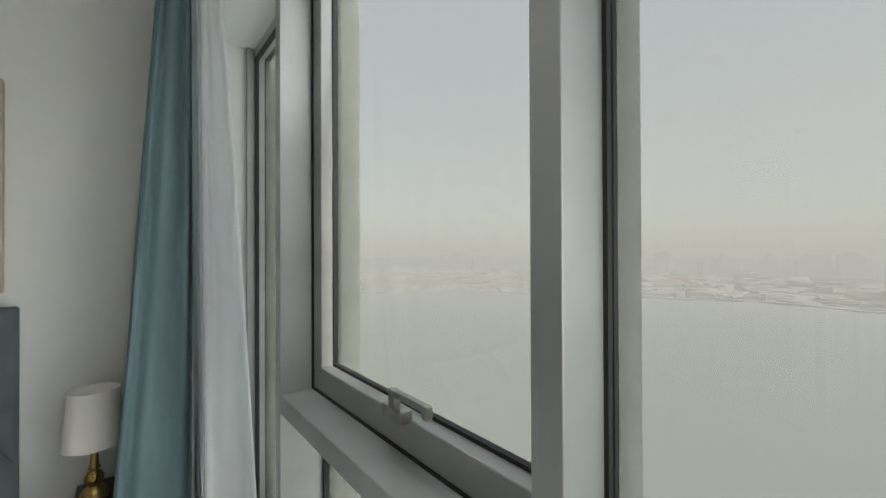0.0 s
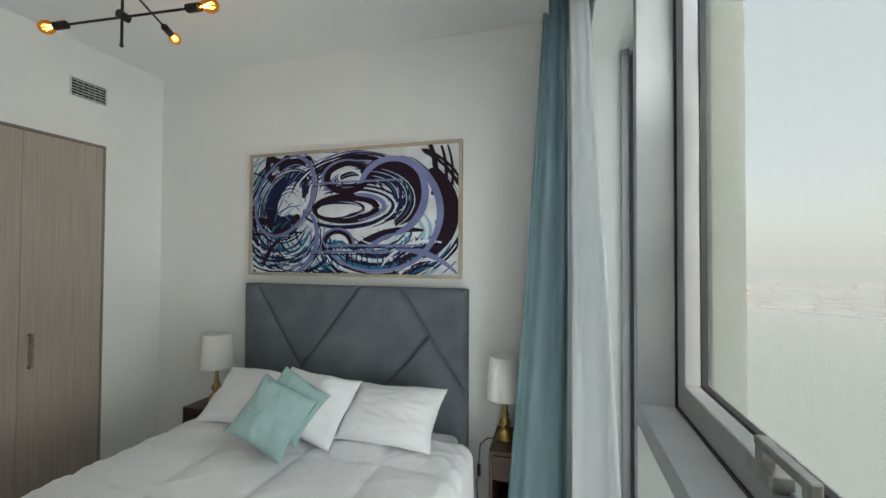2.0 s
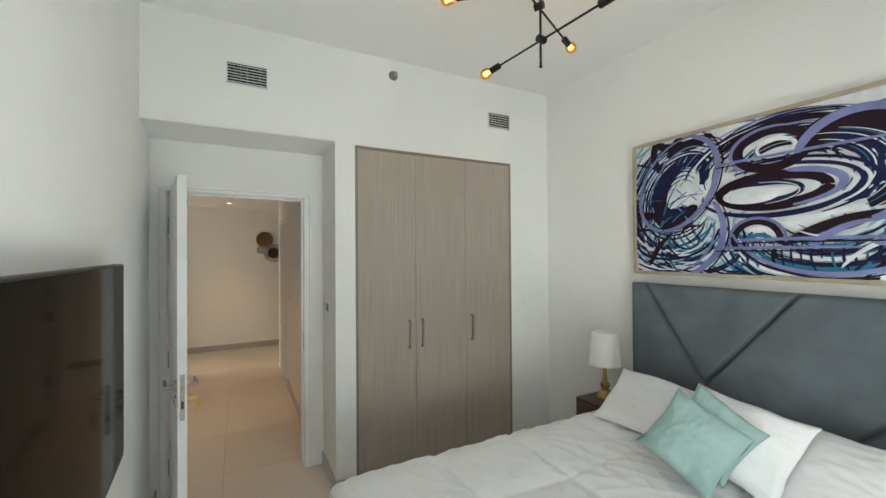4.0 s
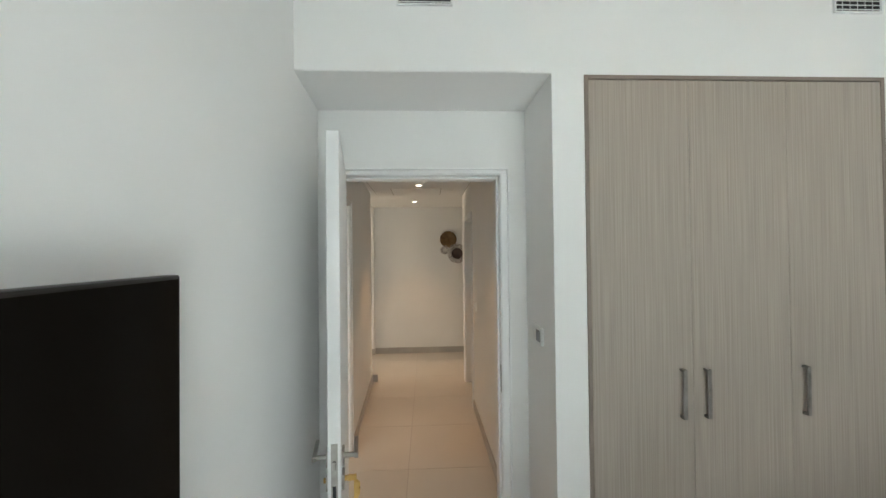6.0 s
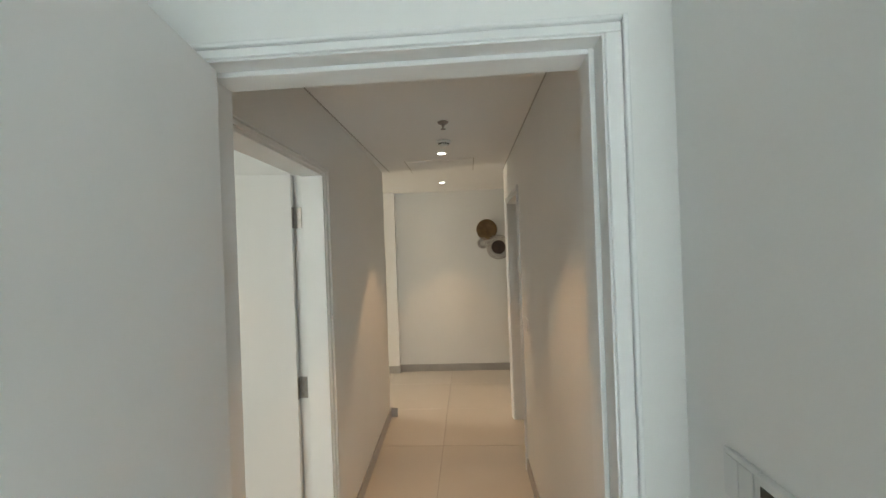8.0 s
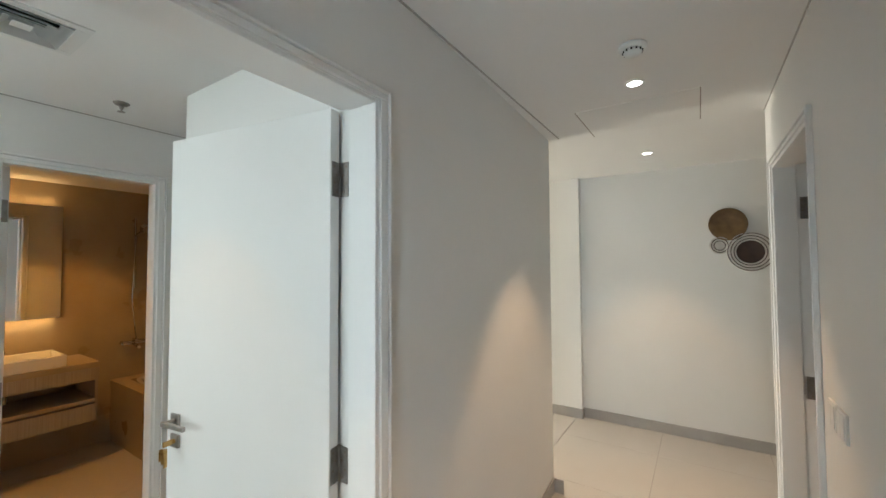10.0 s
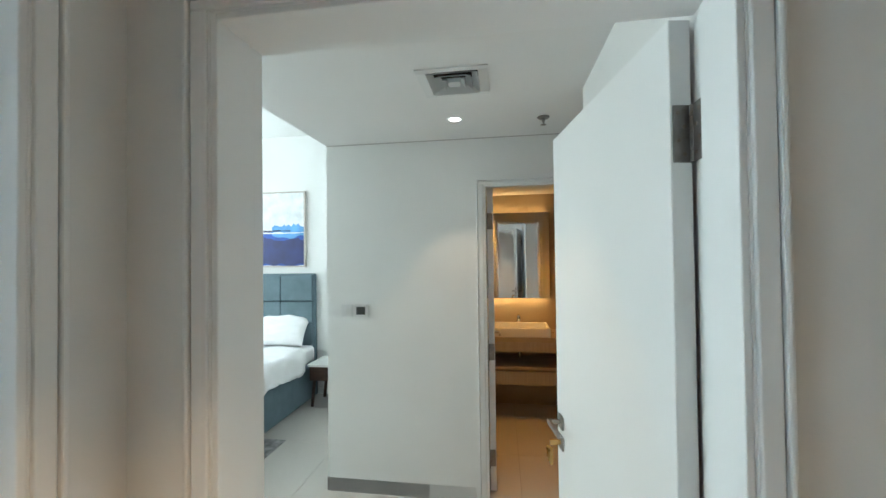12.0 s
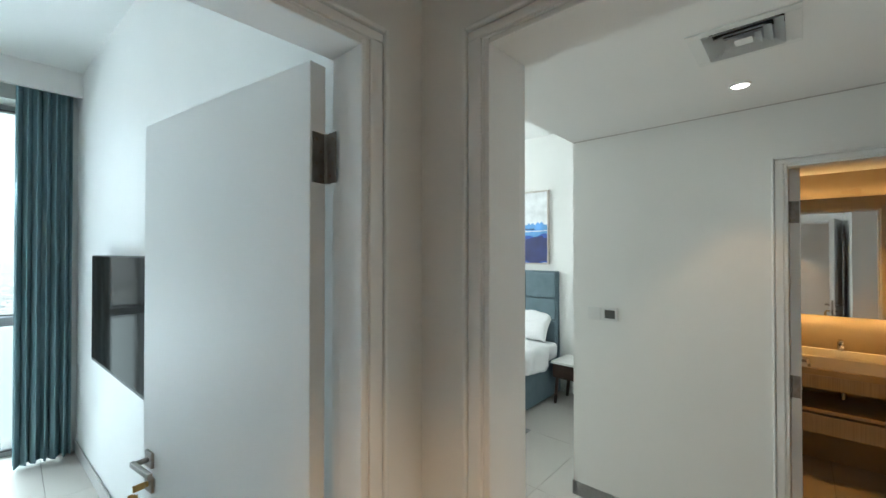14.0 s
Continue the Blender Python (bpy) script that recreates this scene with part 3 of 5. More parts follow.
# ---- curtains ----
def curtain(name, y0, y1, x0, x1, z0, z1, folds, d0, d1, mat, label, seed=1, spread=0.0, phase=0.0, ripple=0.0):
    """Hanging pleats along y from y0 to y1: at the top about x0 and d0 deep, at the hem about x1 and d1 deep."""
    rnd = random.Random(seed)
    bm = bmesh.new()
    nu, nv = folds * (60 if ripple else 14), 30
    ph = [rnd.uniform(-0.5, 0.5) for _ in range(folds + 2)]
    am = [1.0] + [rnd.uniform(0.6, 1.0) for _ in range(folds + 1)]
    grid = []
    for j in range(nv + 1):
        v = j / nv
        row = []
        for i in range(nu + 1):
            u = i / nu
            k = u * folds
            n = min(int(k), folds)
            f = k - n
            p = ph[n] * (1 - f) + ph[n + 1] * f
            a = am[n] * (1 - f) + am[n + 1] * f
            w = (d0 + (d1 - d0) * v) * a
            c = math.sin(2 * math.pi * (k + phase + 0.3 * p * v))
            c = math.copysign(abs(c) ** 0.8, c)
            xx = x0 + (x1 - x0) * v + w * c + 0.010 * v * math.sin(6 * u + 4 * v)
            yy = y0 + (y1 - y0) * u - spread * v * (1 - u) + 0.012 * math.sin(4 * math.pi * k) * v + ripple * (0.35 + 0.65 * v) * math.sin(2 * math.pi * 7.3 * k + 3 * p)
            row.append(bm.verts.new((xx, yy, z1 + (z0 - z1) * v)))
        grid.append(row)
    for j in range(nv):
        for i in range(nu):
            bm.faces.new((grid[j][i], grid[j][i + 1], grid[j + 1][i + 1], grid[j + 1][i]))
    o = part(name, bm, mat, None, "", True)
    md = o.modifiers.new("thickness", 'SOLIDIFY')
    md.thickness = 0.003
    return tagged(o, label, "curtain", "bedroom curtains")


curtain("curtain", 2.71, 3.09, 3.245, 3.135, 0.02, 3.4, 5, 0.045, 0.165, TEAL, "teal blackout curtain gathered beside the window", 3, 0.05, -0.25, 0.03)
curtain("sheer_curtain", 2.53, 3.08, 3.33, 3.43, 0.02, 3.4, 8, 0.03, 0.12, SHEER, "white sheer curtain hanging beside the teal one", 5, 0.12, -0.25, 0.009)
curtain("curtain", 0.235, 0.565, 3.30, 3.29, 0.02, 3.4, 6, 0.04, 0.06, TEAL, "teal blackout curtain gathered in the corner", 8)
for x in (3.275, 3.375):
    tagged(part("curtain_rail", box(x - 0.012, x + 0.012, 0.3, N - 0.02, 3.395, 3.42, bevel=0.003), PLASTIC), "white aluminium curtain track in the pelmet", "curtain rail")

# ---- wardrobe ----
wd = empty("wardrobe", pose(0, 1.278, 0), "fitted wardrobe with three greige wood-grain doors", "wardrobe")
W = 1.413
part("body", box(-0.60, -0.004, 0.02, W - 0.02, 0.0, 2.49), LAMDARK, wd)
part("frame", box(-0.03, 0.008, 0.0, 0.018, 0.0, 2.516, bevel=0.002), LAMDARK, wd)
part("frame", box(-0.03, 0.008, W - 0.018, W, 0.0, 2.516, bevel=0.002), LAMDARK, wd)
part("frame", box(-0.03, 0.008, 0.018, W - 0.018, 2.498, 2.516, bevel=0.002), LAMDARK, wd)
part("plinth", box(-0.03, 0.002, 0.018, W - 0.018, 0.0, 0.07, bevel=0.002), LAMDARK, wd)
dw = (W - 0.036) / 3
for k, hy in ((0, dw - 0.055), (1, 0.055), (2, 0.055)):
    y0 = 0.018 + k * dw
    d = part("cabinet_door", box(-0.016, 0.006, y0 + 0.0008, y0 + dw - 0.0008, 0.075, 2.494, bevel=0.0015, seg=1), LAMINATE, wd)
    b = bmesh.new()
    cuboid(b, 0.026, 0.036, y0 + hy - 0.009, y0 + hy + 0.009, 0.98, 1.20, bevel=0.003)
    cuboid(b, 0.004, 0.030, y0 + hy - 0.009, y0 + hy + 0.009, 0.98, 0.992, bevel=0.002)
    cuboid(b, 0.004, 0.030, y0 + hy - 0.009, y0 + hy + 0.009, 1.188, 1.20, bevel=0.002)
    part("handle", b, DARKSTEEL, d, "brushed nickel bow handle")

# ---- bed ----
BX0, BX1, BZ = 0.965, 2.69, 0.62
bed = empty("bed", pose(0, 0, 0), "upholstered double bed with a slate-grey panelled headboard", "bed")


def headboard():
    """Padded board whose seams run as diagonal grooves."""
    lines = [((0.058, 1.0), (0.284, 0.375)), ((0.558, 1.0), (0.25, 0.29)), ((0.731, 1.0), (1.0, 0.265)), ((0.846, 0.66), (0.55, 0.02))]
    w, h, z0 = BX1 - BX0, 1.50, 0.0
    nx, nz = 230, 200
    bm = bmesh.new()
    g = []
    for j in range(nz + 1):
        row = []
        for i in range(nx + 1):
            u, v = i / nx, j / nz
            zz = z0 + v * h
            vv = (zz - 0.55) / 0.95
            d = 1.0
            for (ax, ay), (bx, by) in lines:
                px, py = (u - ax) * w, (vv - ay) * 0.95
                dx, dy = (bx - ax) * w, (by - ay) * 0.95
                s = max(0, min(1, (px * dx + py * dy) / (dx * dx + dy * dy)))
                d = min(d, math.hypot(px - s * dx, py - s * dy))
            groove = 0.030 * math.exp(-(d / 0.008) ** 2)
            puff = 0.010 * (1 - math.exp(-d / 0.03))
            e = min(u * w, (1 - u) * w, (1 - v) * h)
            rnd = 0.03 * (1 - math.sqrt(max(0.0, 1 - (1 - min(1, e / 0.03)) ** 2)))
            row.append(bm.verts.new((BX0 + u * w, N - 0.095 + groove - puff + rnd, zz)))
        g.append(row)
    for j in range(nz):
        for i in range(nx):
            bm.faces.new((g[j][i], g[j][i + 1], g[j + 1][i + 1], g[j + 1][i]))
    bmesh.ops.recalc_face_normals(bm, faces=bm.faces)
    part("headboard", bm, GREYCLOTH, bed, "slate-grey fabric headboard with diagonal seams", True)
    part("headboard_frame", box(BX0 + 0.002, BX1 - 0.002, N - 0.068, N - 0.006, 0.0, 1.497, bevel=0.012), GREYCLOTH, bed)


headboard()
part("bed_base", box(BX0 + 0.03, BX1 - 0.03, N - 2.12, N - 0.10, 0.08, 0.36, bevel=0.02), GREYCLOTH, bed)
part("mattress", box(BX0 + 0.04, BX1 - 0.04, N - 2.10, N - 0.10, 0.36, 0.58, bevel=0.05, seg=4), LINEN, bed)
for x in (BX0 + 0.1, BX1 - 0.1):
    for y in (N - 2.0, N - 0.25):
        part("leg", box(x - 0.025, x + 0.025, y - 0.025, y + 0.025, 0.0, 0.085, bevel=0.003), WALNUT, bed)


def duvet():
    """A quilt laid over the mattress, puffed between its seams, with folds that fall over the edges."""
    bm = bmesh.new()
    x0, x1, y0, y1 = BX0 - 0.02, BX1 + 0.02, N - 2.16, N - 0.34
    nx, ny = 210, 200
    g = []
    drop = 0.33
    for j in range(ny + 1):
        row = []
        for i in range(nx + 1):
            a = -drop + (x1 - x0 + 2 * drop) * i / nx
            b = -drop + (y1 - y0 + drop) * j / ny
            r = 0.07
            def roll(s, length):
                if s < 0:
                    return (-r * math.sin(min(-s / r, math.pi / 2)), -(r - r * math.cos(min(-s / r, math.pi / 2))) - max(0, -s - r * math.pi / 2))
                if s > length:
                    q = s - length
                    return (length + r * math.sin(min(q / r, math.pi / 2)), -(r - r * math.cos(min(q / r, math.pi / 2))) - max(0, q - r * math.pi / 2))
                return (s, 0.0)
            px, dz1 = roll(a, x1 - x0)
            py, dz2 = roll(b, 99)
            x, y = x0 + px, y0 + py
            z = BZ + max(dz1 + dz2, -0.42)
            qa, qb = (x - x0) / 0.47, (y - y0) / 0.50
            da = abs(qa - round(qa)) * 0.47
            db = abs(qb - round(qb)) * 0.50
            z += 0.026 * (1 - math.exp(-min(da, db) / 0.045)) - 0.014
            wr = noise.noise((x * 2.3, y * 2.9, 1.0)) * 0.012
            rx, ry = x * 0.8 + y * 0.5, y * 0.9 - x * 0.6
            wr += (1 - abs(noise.noise((rx * 3.6, ry * 9.5, 7.0)))) ** 6 * 0.008
            wr += (1 - abs(noise.noise((rx * 9.0 + 3, ry * 4.2, 2.0)))) ** 8 * 0.006
            z += wr
            if dz1 < -0.05 or dz2 < -0.05:
                f = min(1, -(dz1 + dz2) / 0.25)
                x += 0.018 * f * math.sin(y * 16) * (1 if a > 0 else -1) * (dz1 < -0.05)
                y += 0.018 * f * math.sin(x * 15) * (dz2 < -0.05)
            row.append(bm.verts.new((x, y, z)))
        g.append(row)
    for j in range(ny):
        for i in range(nx):
            bm.faces.new((g[j][i], g[j][i + 1], g[j + 1][i + 1], g[j + 1][i]))
    o = part("duvet", bm, LINEN, None, "", True)
    md = o.modifiers.new("thickness", 'SOLIDIFY')
    md.thickness, md.offset = 0.012, -1
    tagged(o, "white quilted duvet spread over the bed, softly creased", "duvet")


duvet()


def pillow(name, m, w, h, t, mat, label, category, seed, sharp=2.6, group=""):
    """A stuffed cushion in the xz plane, centred on its foot; corners drawn out, sides pulled in, edges piped."""
    bm = bmesh.new()
    n = 36
    sides = []
    for s in (1, -1):
        g = []
        for j in range(n + 1):
            row = []
            for i in range(n + 1):
                u, v = 2 * i / n - 1, 2 * j / n - 1
                e = max(0.0, (1 - abs(u) ** sharp) * (1 - abs(v) ** sharp))
                pin = 1 - 0.075 * (1 - abs(v) ** 2) * abs(u) ** 3
                pin2 = 1 - 0.085 * (1 - abs(u) ** 2) * abs(v) ** 3
                nz = noise.noise((u * 1.7 + seed, v * 1.7, s * 3.0))
                rk = (1 - abs(noise.noise((u * 2.2 + seed, v * 5.0, s * 2.0)))) ** 5
                y = s * (t / 2) * (e ** 0.55) * (1 + 0.16 * nz) + s * 0.010 * rk * (e ** 0.3)
                row.append(bm.verts.new((u * w / 2 * pin + 0.006 * nz, y + 0.012 * noise.noise((u * 2, v * 2, seed)), h / 2 + v * h / 2 * pin2 + 0.008 * nz)))
            g.append(row)
        for j in range(n):
            for i in range(n):
                q = (g[j][i], g[j][i + 1], g[j + 1][i + 1], g[j + 1][i])
                bm.faces.new(q if s < 0 else q[::-1])
    bmesh.ops.remove_doubles(bm, verts=bm.verts, dist=0.0004)
    o = part(name, bm, mat, None, "", True)
    o.matrix_world = m
    return tagged(o, label, category, group)




def corner_up(x, y, z, lean, yaw, turn, w):
    """The pose of a cushion that stands on one corner."""
    return pose(x, y, z, 0, 0, yaw) @ pose(0, 0, 0, -lean) @ pose(0, 0, 0, 0, -turn, 0) @ pose(w / 2, 0, 0)


pillow("pillow", pose(1.37, N - 0.55, 0.65, -52, 2, 4), 0.68, 0.41, 0.16, LINEN, "plump white pillow leaning on the headboard", "pillow", 1, group="pillows on the bed")
pillow("pillow", pose(2.285, N - 0.54, 0.65, -53, -2, -4), 0.62, 0.40, 0.15, LINEN, "plump white pillow leaning on the headboard", "pillow", 5, group="pillows on the bed")
pillow("pillow", pose(1.77, N - 0.62, 0.66, -46, 3, -6), 0.56, 0.42, 0.14, LINEN, "small white pillow lying over its neighbours", "pillow", 9, group="pillows on the bed")
pillow("cushion", corner_up(1.87, 2.42, 0.668, 27, 30, 54, 0.315), 0.315, 0.315, 0.12, MINT, "mint velvet cushion standing on its corner behind another", "cushion", 12, group="cushions on the bed")
pillow("cushion", corner_up(1.895, 2.265, 0.662, 33, 30, 58, 0.335), 0.335, 0.335, 0.14, MINT, "mint velvet cushion standing on its corner", "cushion", 15, group="cushions on the bed")


# ---- bedside tables and lamps ----
def nightstand(m, label):
    o = empty("nightstand", m, label, "bedside table", "bedside tables")
    w, d, h = 0.28, 0.34, 0.625
    part("top", box(-w / 2, w / 2, -d, 0, h - 0.025, h, bevel=0.003), WALNUT, o)
    part("side_panel", box(-w / 2, -w / 2 + 0.02, -d + 0.003, -0.003, 0.0, h - 0.025), WALNUT, o)
    part("side_panel", box(w / 2 - 0.02, w / 2, -d + 0.003, -0.003, 0.0, h - 0.025), WALNUT, o)
    part("back_panel", box(-w / 2 + 0.02, w / 2 - 0.02, -0.018, -0.003, 0.0, h - 0.025), WALNUT, o)
    part("drawer", box(-w / 2 + 0.023, w / 2 - 0.023, -d + 0.004, -0.02, h - 0.165, h - 0.03, bevel=0.003), WALNUT, o)
    part("shelf", box(-w / 2 + 0.02, w / 2 - 0.02, -d + 0.01, -0.018, 0.22, 0.24), WALNUT, o)
    part("shelf", box(-w / 2 + 0.02, w / 2 - 0.02, -d + 0.01, -0.018, 0.04, 0.06), WALNUT, o)
    return o


ns = nightstand(pose(0.815, N - 0.012, 0), "dark walnut bedside table with open shelves beside the bed")
copy_thing(ns, pose(3.015, N - 0.012, 0))


def table_lamp(m, label):
    o = empty("table_lamp", m, label, "table lamp", "bedside lamps")
    part("base", lathe([(0, 0), (0.055, 0), (0.055, 0.012), (0.046, 0.02), (0.048, 0.028), (0.036, 0.045), (0.02, 0.055), (0.022, 0.06), (0.034, 0.08), (0.036, 0.095), (0.026, 0.115), (0.014, 0.125), (0.018, 0.132), (0.024, 0.137), (0.018, 0.143), (0.016, 0.16), (0.011, 0.24), (0.009, 0.30), (0, 0.30)]), BRASS, o, "turned antique brass foot", True)
    b = lathe([(0.112, 0.0), (0.092, 0.245), (0.0905, 0.245), (0.1105, 0.0), (0.112, 0.0)], 48)
    bmesh.ops.translate(b, verts=b.verts, vec=(0, 0, 0.245))
    sh = part("shade", b, SHADE, o, "white drum-shaped fabric shade", True)
    b = lathe([(0.113, 0.0), (0.1125, 0.008), (0.110, 0.008), (0.110, 0.0), (0.113, 0.0)], 48)
    bmesh.ops.translate(b, verts=b.verts, vec=(0, 0, 0.243))
    part("hem", b, SHADE, sh)
    part("bulb", lathe([(0, 0.30), (0.013, 0.30), (0.016, 0.33), (0.028, 0.37), (0.024, 0.395), (0, 0.41)], 16), CERAMIC, o, "", True)
    return o


tl = table_lamp(pose(0.78, N - 0.16, 0.625), "brass table lamp with a white drum shade, switched off")
copy_thing(tl, pose(2.945, N - 0.18, 0.625))
cord = tagged(part("lamp_cord", tube([(2.90, N - 0.16, 0.612), (2.84, N - 0.19, 0.615), (2.80, N - 0.20, 0.58), (2.785, N - 0.16, 0.50), (2.78, N - 0.15, 0.40), (2.765, N - 0.14, 0.30), (2.77, N - 0.10, 0.15), (2.79, N - 0.03, 0.04)], 0.0035), CORD), "black lamp cord hanging beside the bedside table", "cord")
part("inline_switch", box(2.77, 2.792, N - 0.158, N - 0.142, 0.36, 0.43, bevel=0.004), CORD, cord)


# ---- the painting over the bed ----
INK = [varied(material("paint_" + n, c, 0.55, 0.0, 0.2), tuple(v * 0.85 for v in c), tuple(min(1, v * 1.15) for v in c), noise_scale=8, bump=0.1, bump_scale=90) for n, c in (
    ("white", (0.74, 0.76, 0.78)), ("lavender", (0.20, 0.22, 0.42)), ("navy", (0.010, 0.013, 0.055)), ("plum", (0.016, 0.006, 0.014)), ("teal", (0.03, 0.15, 0.25)), ("sky", (0.32, 0.52, 0.62)))]


def painting():
    x0, x1, z0, z1 = 0.945, 2.64, 1.56, 2.49
    w, h = x1 - x0, z1 - z0
    o = empty("painting", pose((x0 + x1) / 2, N - 0.004, (z0 + z1) / 2), "large abstract painting of blue and plum swirls in a champagne frame", "painting")
    f, d = 0.022, 0.04
    for a in ((-w / 2, w / 2, h / 2 - f, h / 2), (-w / 2, w / 2, -h / 2, -h / 2 + f), (-w / 2, -w / 2 + f, -h / 2 + f, h / 2 - f), (w / 2 - f, w / 2, -h / 2 + f, h / 2 - f)):
        part("frame_bar", box(a[0], a[1], -d, 0, a[2], a[3], bevel=0.003), GOLDFRAME, o)
    iw, ih = w / 2 - f, h / 2 - f
    part("canvas", box(-iw, iw, -0.022, -0.002, -ih, ih), INK[0], o)
    rnd = random.Random(4)
    swirl = bmesh.new()
    level = [0]
    sx, sz = iw / 445.0, ih / 272.0

    def stroke(cx, cy, rx, ry, tilt, a0, a1, t0, t1, ink, taper=0.45):
        """A flat brush ribbon along an ellipse's arc, cut at the canvas's edge, one step above the last. Units: 445 to the half width; degrees."""
        level[0] += 1
        y = -0.0223 - 0.00004 * level[0]
        n = max(24, int(abs(a1 - a0) / 4))
        prev = None
        ct, st = math.cos(radians(tilt)), math.sin(radians(tilt))
        for k in range(n + 1):
            s = k / n
            a = radians(a0 + (a1 - a0) * s)
            th = (t0 + (t1 - t0) * s) * math.sin(math.pi * min(1, max(0.02, s))) ** taper
            pts = []
            for q in (-th / 2, th / 2):
                px, py = (rx + q) * math.cos(a), (ry + q) * math.sin(a)
                pts.append(((cx - 505 + px * ct - py * st) * sx, (375 - cy + px * st + py * ct) * sz))
            inside = all(abs(p[0]) <= iw and abs(p[1]) <= ih for p in pts)
            cur = [swirl.verts.new((max(-iw, min(iw, p[0])), y, max(-ih, min(ih, p[1])))) for p in pts] if any(abs(p[0]) <= iw and abs(p[1]) <= ih for p in pts) else None
            if prev and cur:
                f = swirl.faces.new((prev[0], prev[1], cur[1], cur[0]))
                f.material_index = ink
            prev = cur
    W0, LAV, NAVY, PLUM, TEA, SKY = range(6)
    def arc(x, y, rx, ry, tilt, a0, a1, t0, t1, ink, taper=0.3):
        """The same, on a sheet 447 wide and 250 high."""
        k = 1.991
        stroke(505 + (x - 223.5) * k, 375 + (y - 125) * 2.176, rx * k, ry * 2.176, tilt, a0, a1, t0 * k, t1 * k, ink, taper)

    def fan(n, x, y, rx, ry, gx, gy, tilt, a0, a1, t, inks, jitter=8):
        """n nested thin arcs, each a little larger than the last."""
        for k in range(n):
            arc(x + rnd.uniform(-2, 2), y + rnd.uniform(-2, 2), rx + gx * k, ry + gy * k, tilt + rnd.uniform(-3, 3), a0 + rnd.uniform(-jitter, jitter), a1 + rnd.uniform(-jitter, jitter), t * rnd.uniform(0.5, 1.2), t * rnd.uniform(0.6, 1.5), inks[k % len(inks)])
    # washes: sky and teal behind everything
    fan(9, 60, 60, 40, 60, 12, 12, -30, 120, 300, 9, (SKY, W0, SKY), 20)
    fan(10, 230, 165, 60, 26, 13, 7, 0, 150, 390, 7, (SKY, TEA, W0, SKY), 20)
    fan(8, 290, 205, 40, 20, 14, 8, 8, 160, 350, 8, (TEA, SKY, NAVY), 20)
    fan(16, 85, 110, 26, 34, 5, 6, -24, 60, 330, 4.5, (NAVY, TEA, PLUM, NAVY, SKY), 30)
    fan(10, 95, 190, 22, 16, 9, 6, -10, 160, 370, 5, (NAVY, TEA, W0, NAVY), 25)
    fan(12, 290, 190, 36, 18, 10, 5, 6, 170, 350, 4.5, (NAVY, TEA, NAVY, W0, PLUM), 25)
    fan(10, 240, 90, 50, 40, 8, 5.5, 0, 20, 170, 4.5, (NAVY, PLUM, TEA, W0), 25)
    # the dark nest inside the ring, cross-hatched
    arc(88, 95, 34, 52, -28, 20, 330, 22, 34, NAVY, 0.2)
    arc(78, 128, 30, 34, -20, 150, 380, 22, 26, PLUM, 0.2)
    for k in range(26):
        arc(rnd.uniform(40, 120), rnd.uniform(60, 190), rnd.uniform(40, 120), rnd.uniform(40, 110), rnd.uniform(-60, 60), rnd.uniform(100, 160), rnd.uniform(190, 240), 1.5, rnd.uniform(2, 6), rnd.choice((NAVY, NAVY, PLUM, TEA)))
    for k in range(22):
        x, y = rnd.uniform(62, 128), rnd.uniform(65, 135)
        arc(x + 60, y, 60, rnd.uniform(30, 60), rnd.choice((-35, 40)) + rnd.uniform(-6, 6), 172, 190, 1.5, rnd.uniform(2, 4), rnd.choice((SKY, TEA, W0, LAV)))
    fan(6, 70, 120, 66, 88, 7, 7, -20, 110, 215, 2.4, (NAVY, W0, NAVY, TEA))
    # left edge: bands and uprights
    arc(20, 210, 80, 70, 0, 60, 122, 15, 20, PLUM)
    arc(30, 160, 110, 8, 0, 200, 330, 5, 8, PLUM)
    arc(130, 20, 92, 70, 0, 150, 215, 12, 14, PLUM, 0.1)
    arc(-40, 60, 105, 36, -12, 20, 80, 4, 5, NAVY)
    arc(95, -6, 52, 24, 0, 190, 330, 16, 26, PLUM)
    arc(150, 40, 78, 60, -10, 130, 190, 10, 20, PLUM)
    # bottom left: navy sweeps
    fan(9, 60, 150, 62, 56, 7, 6.5, -8, 190, 300, 4.5, (NAVY, W0, NAVY, NAVY, SKY))
    fan(6, 80, 150, 50, 50, 8, 7, 0, 275, 350, 4, (NAVY, TEA, W0))
    for k in range(16):
        arc(rnd.uniform(85, 135), rnd.uniform(150, 215), rnd.uniform(30, 60), 50, rnd.choice((-50, 35)), 165, 200, 2, rnd.uniform(3, 6), rnd.choice((NAVY, PLUM, TEA, NAVY)))
    arc(60, 230, 26, 60, -25, 120, 200, 8, 12, PLUM)
    fan(7, 150, 190, 40, 60, 12, 6, 30, 215, 275, 4, (NAVY, PLUM, W0))
    # top: long dark arcs over the loops
    fan(9, 235, 92, 92, 62, 7, 3.2, 2, 55, 165, 3.6, (PLUM, W0, NAVY, LAV, PLUM))
    arc(240, 95, 112, 80, 2, 45, 140, 9, 13, PLUM)
    arc(150, 10, 60, 14, 0, 20, 170, 7, 9, LAV)
    # right: the great dark swirl
    arc(308, 92, 52, 52, 0, -75, 150, 44, 56, PLUM, 0.15)
    arc(300, 98, 36, 38, 0, -90, 110, 26, 40, NAVY, 0.15)
    fan(9, 262, 104, 40, 34, 7.5, 4, 0, -50, 75, 2.0, (W0, NAVY, W0, TEA))
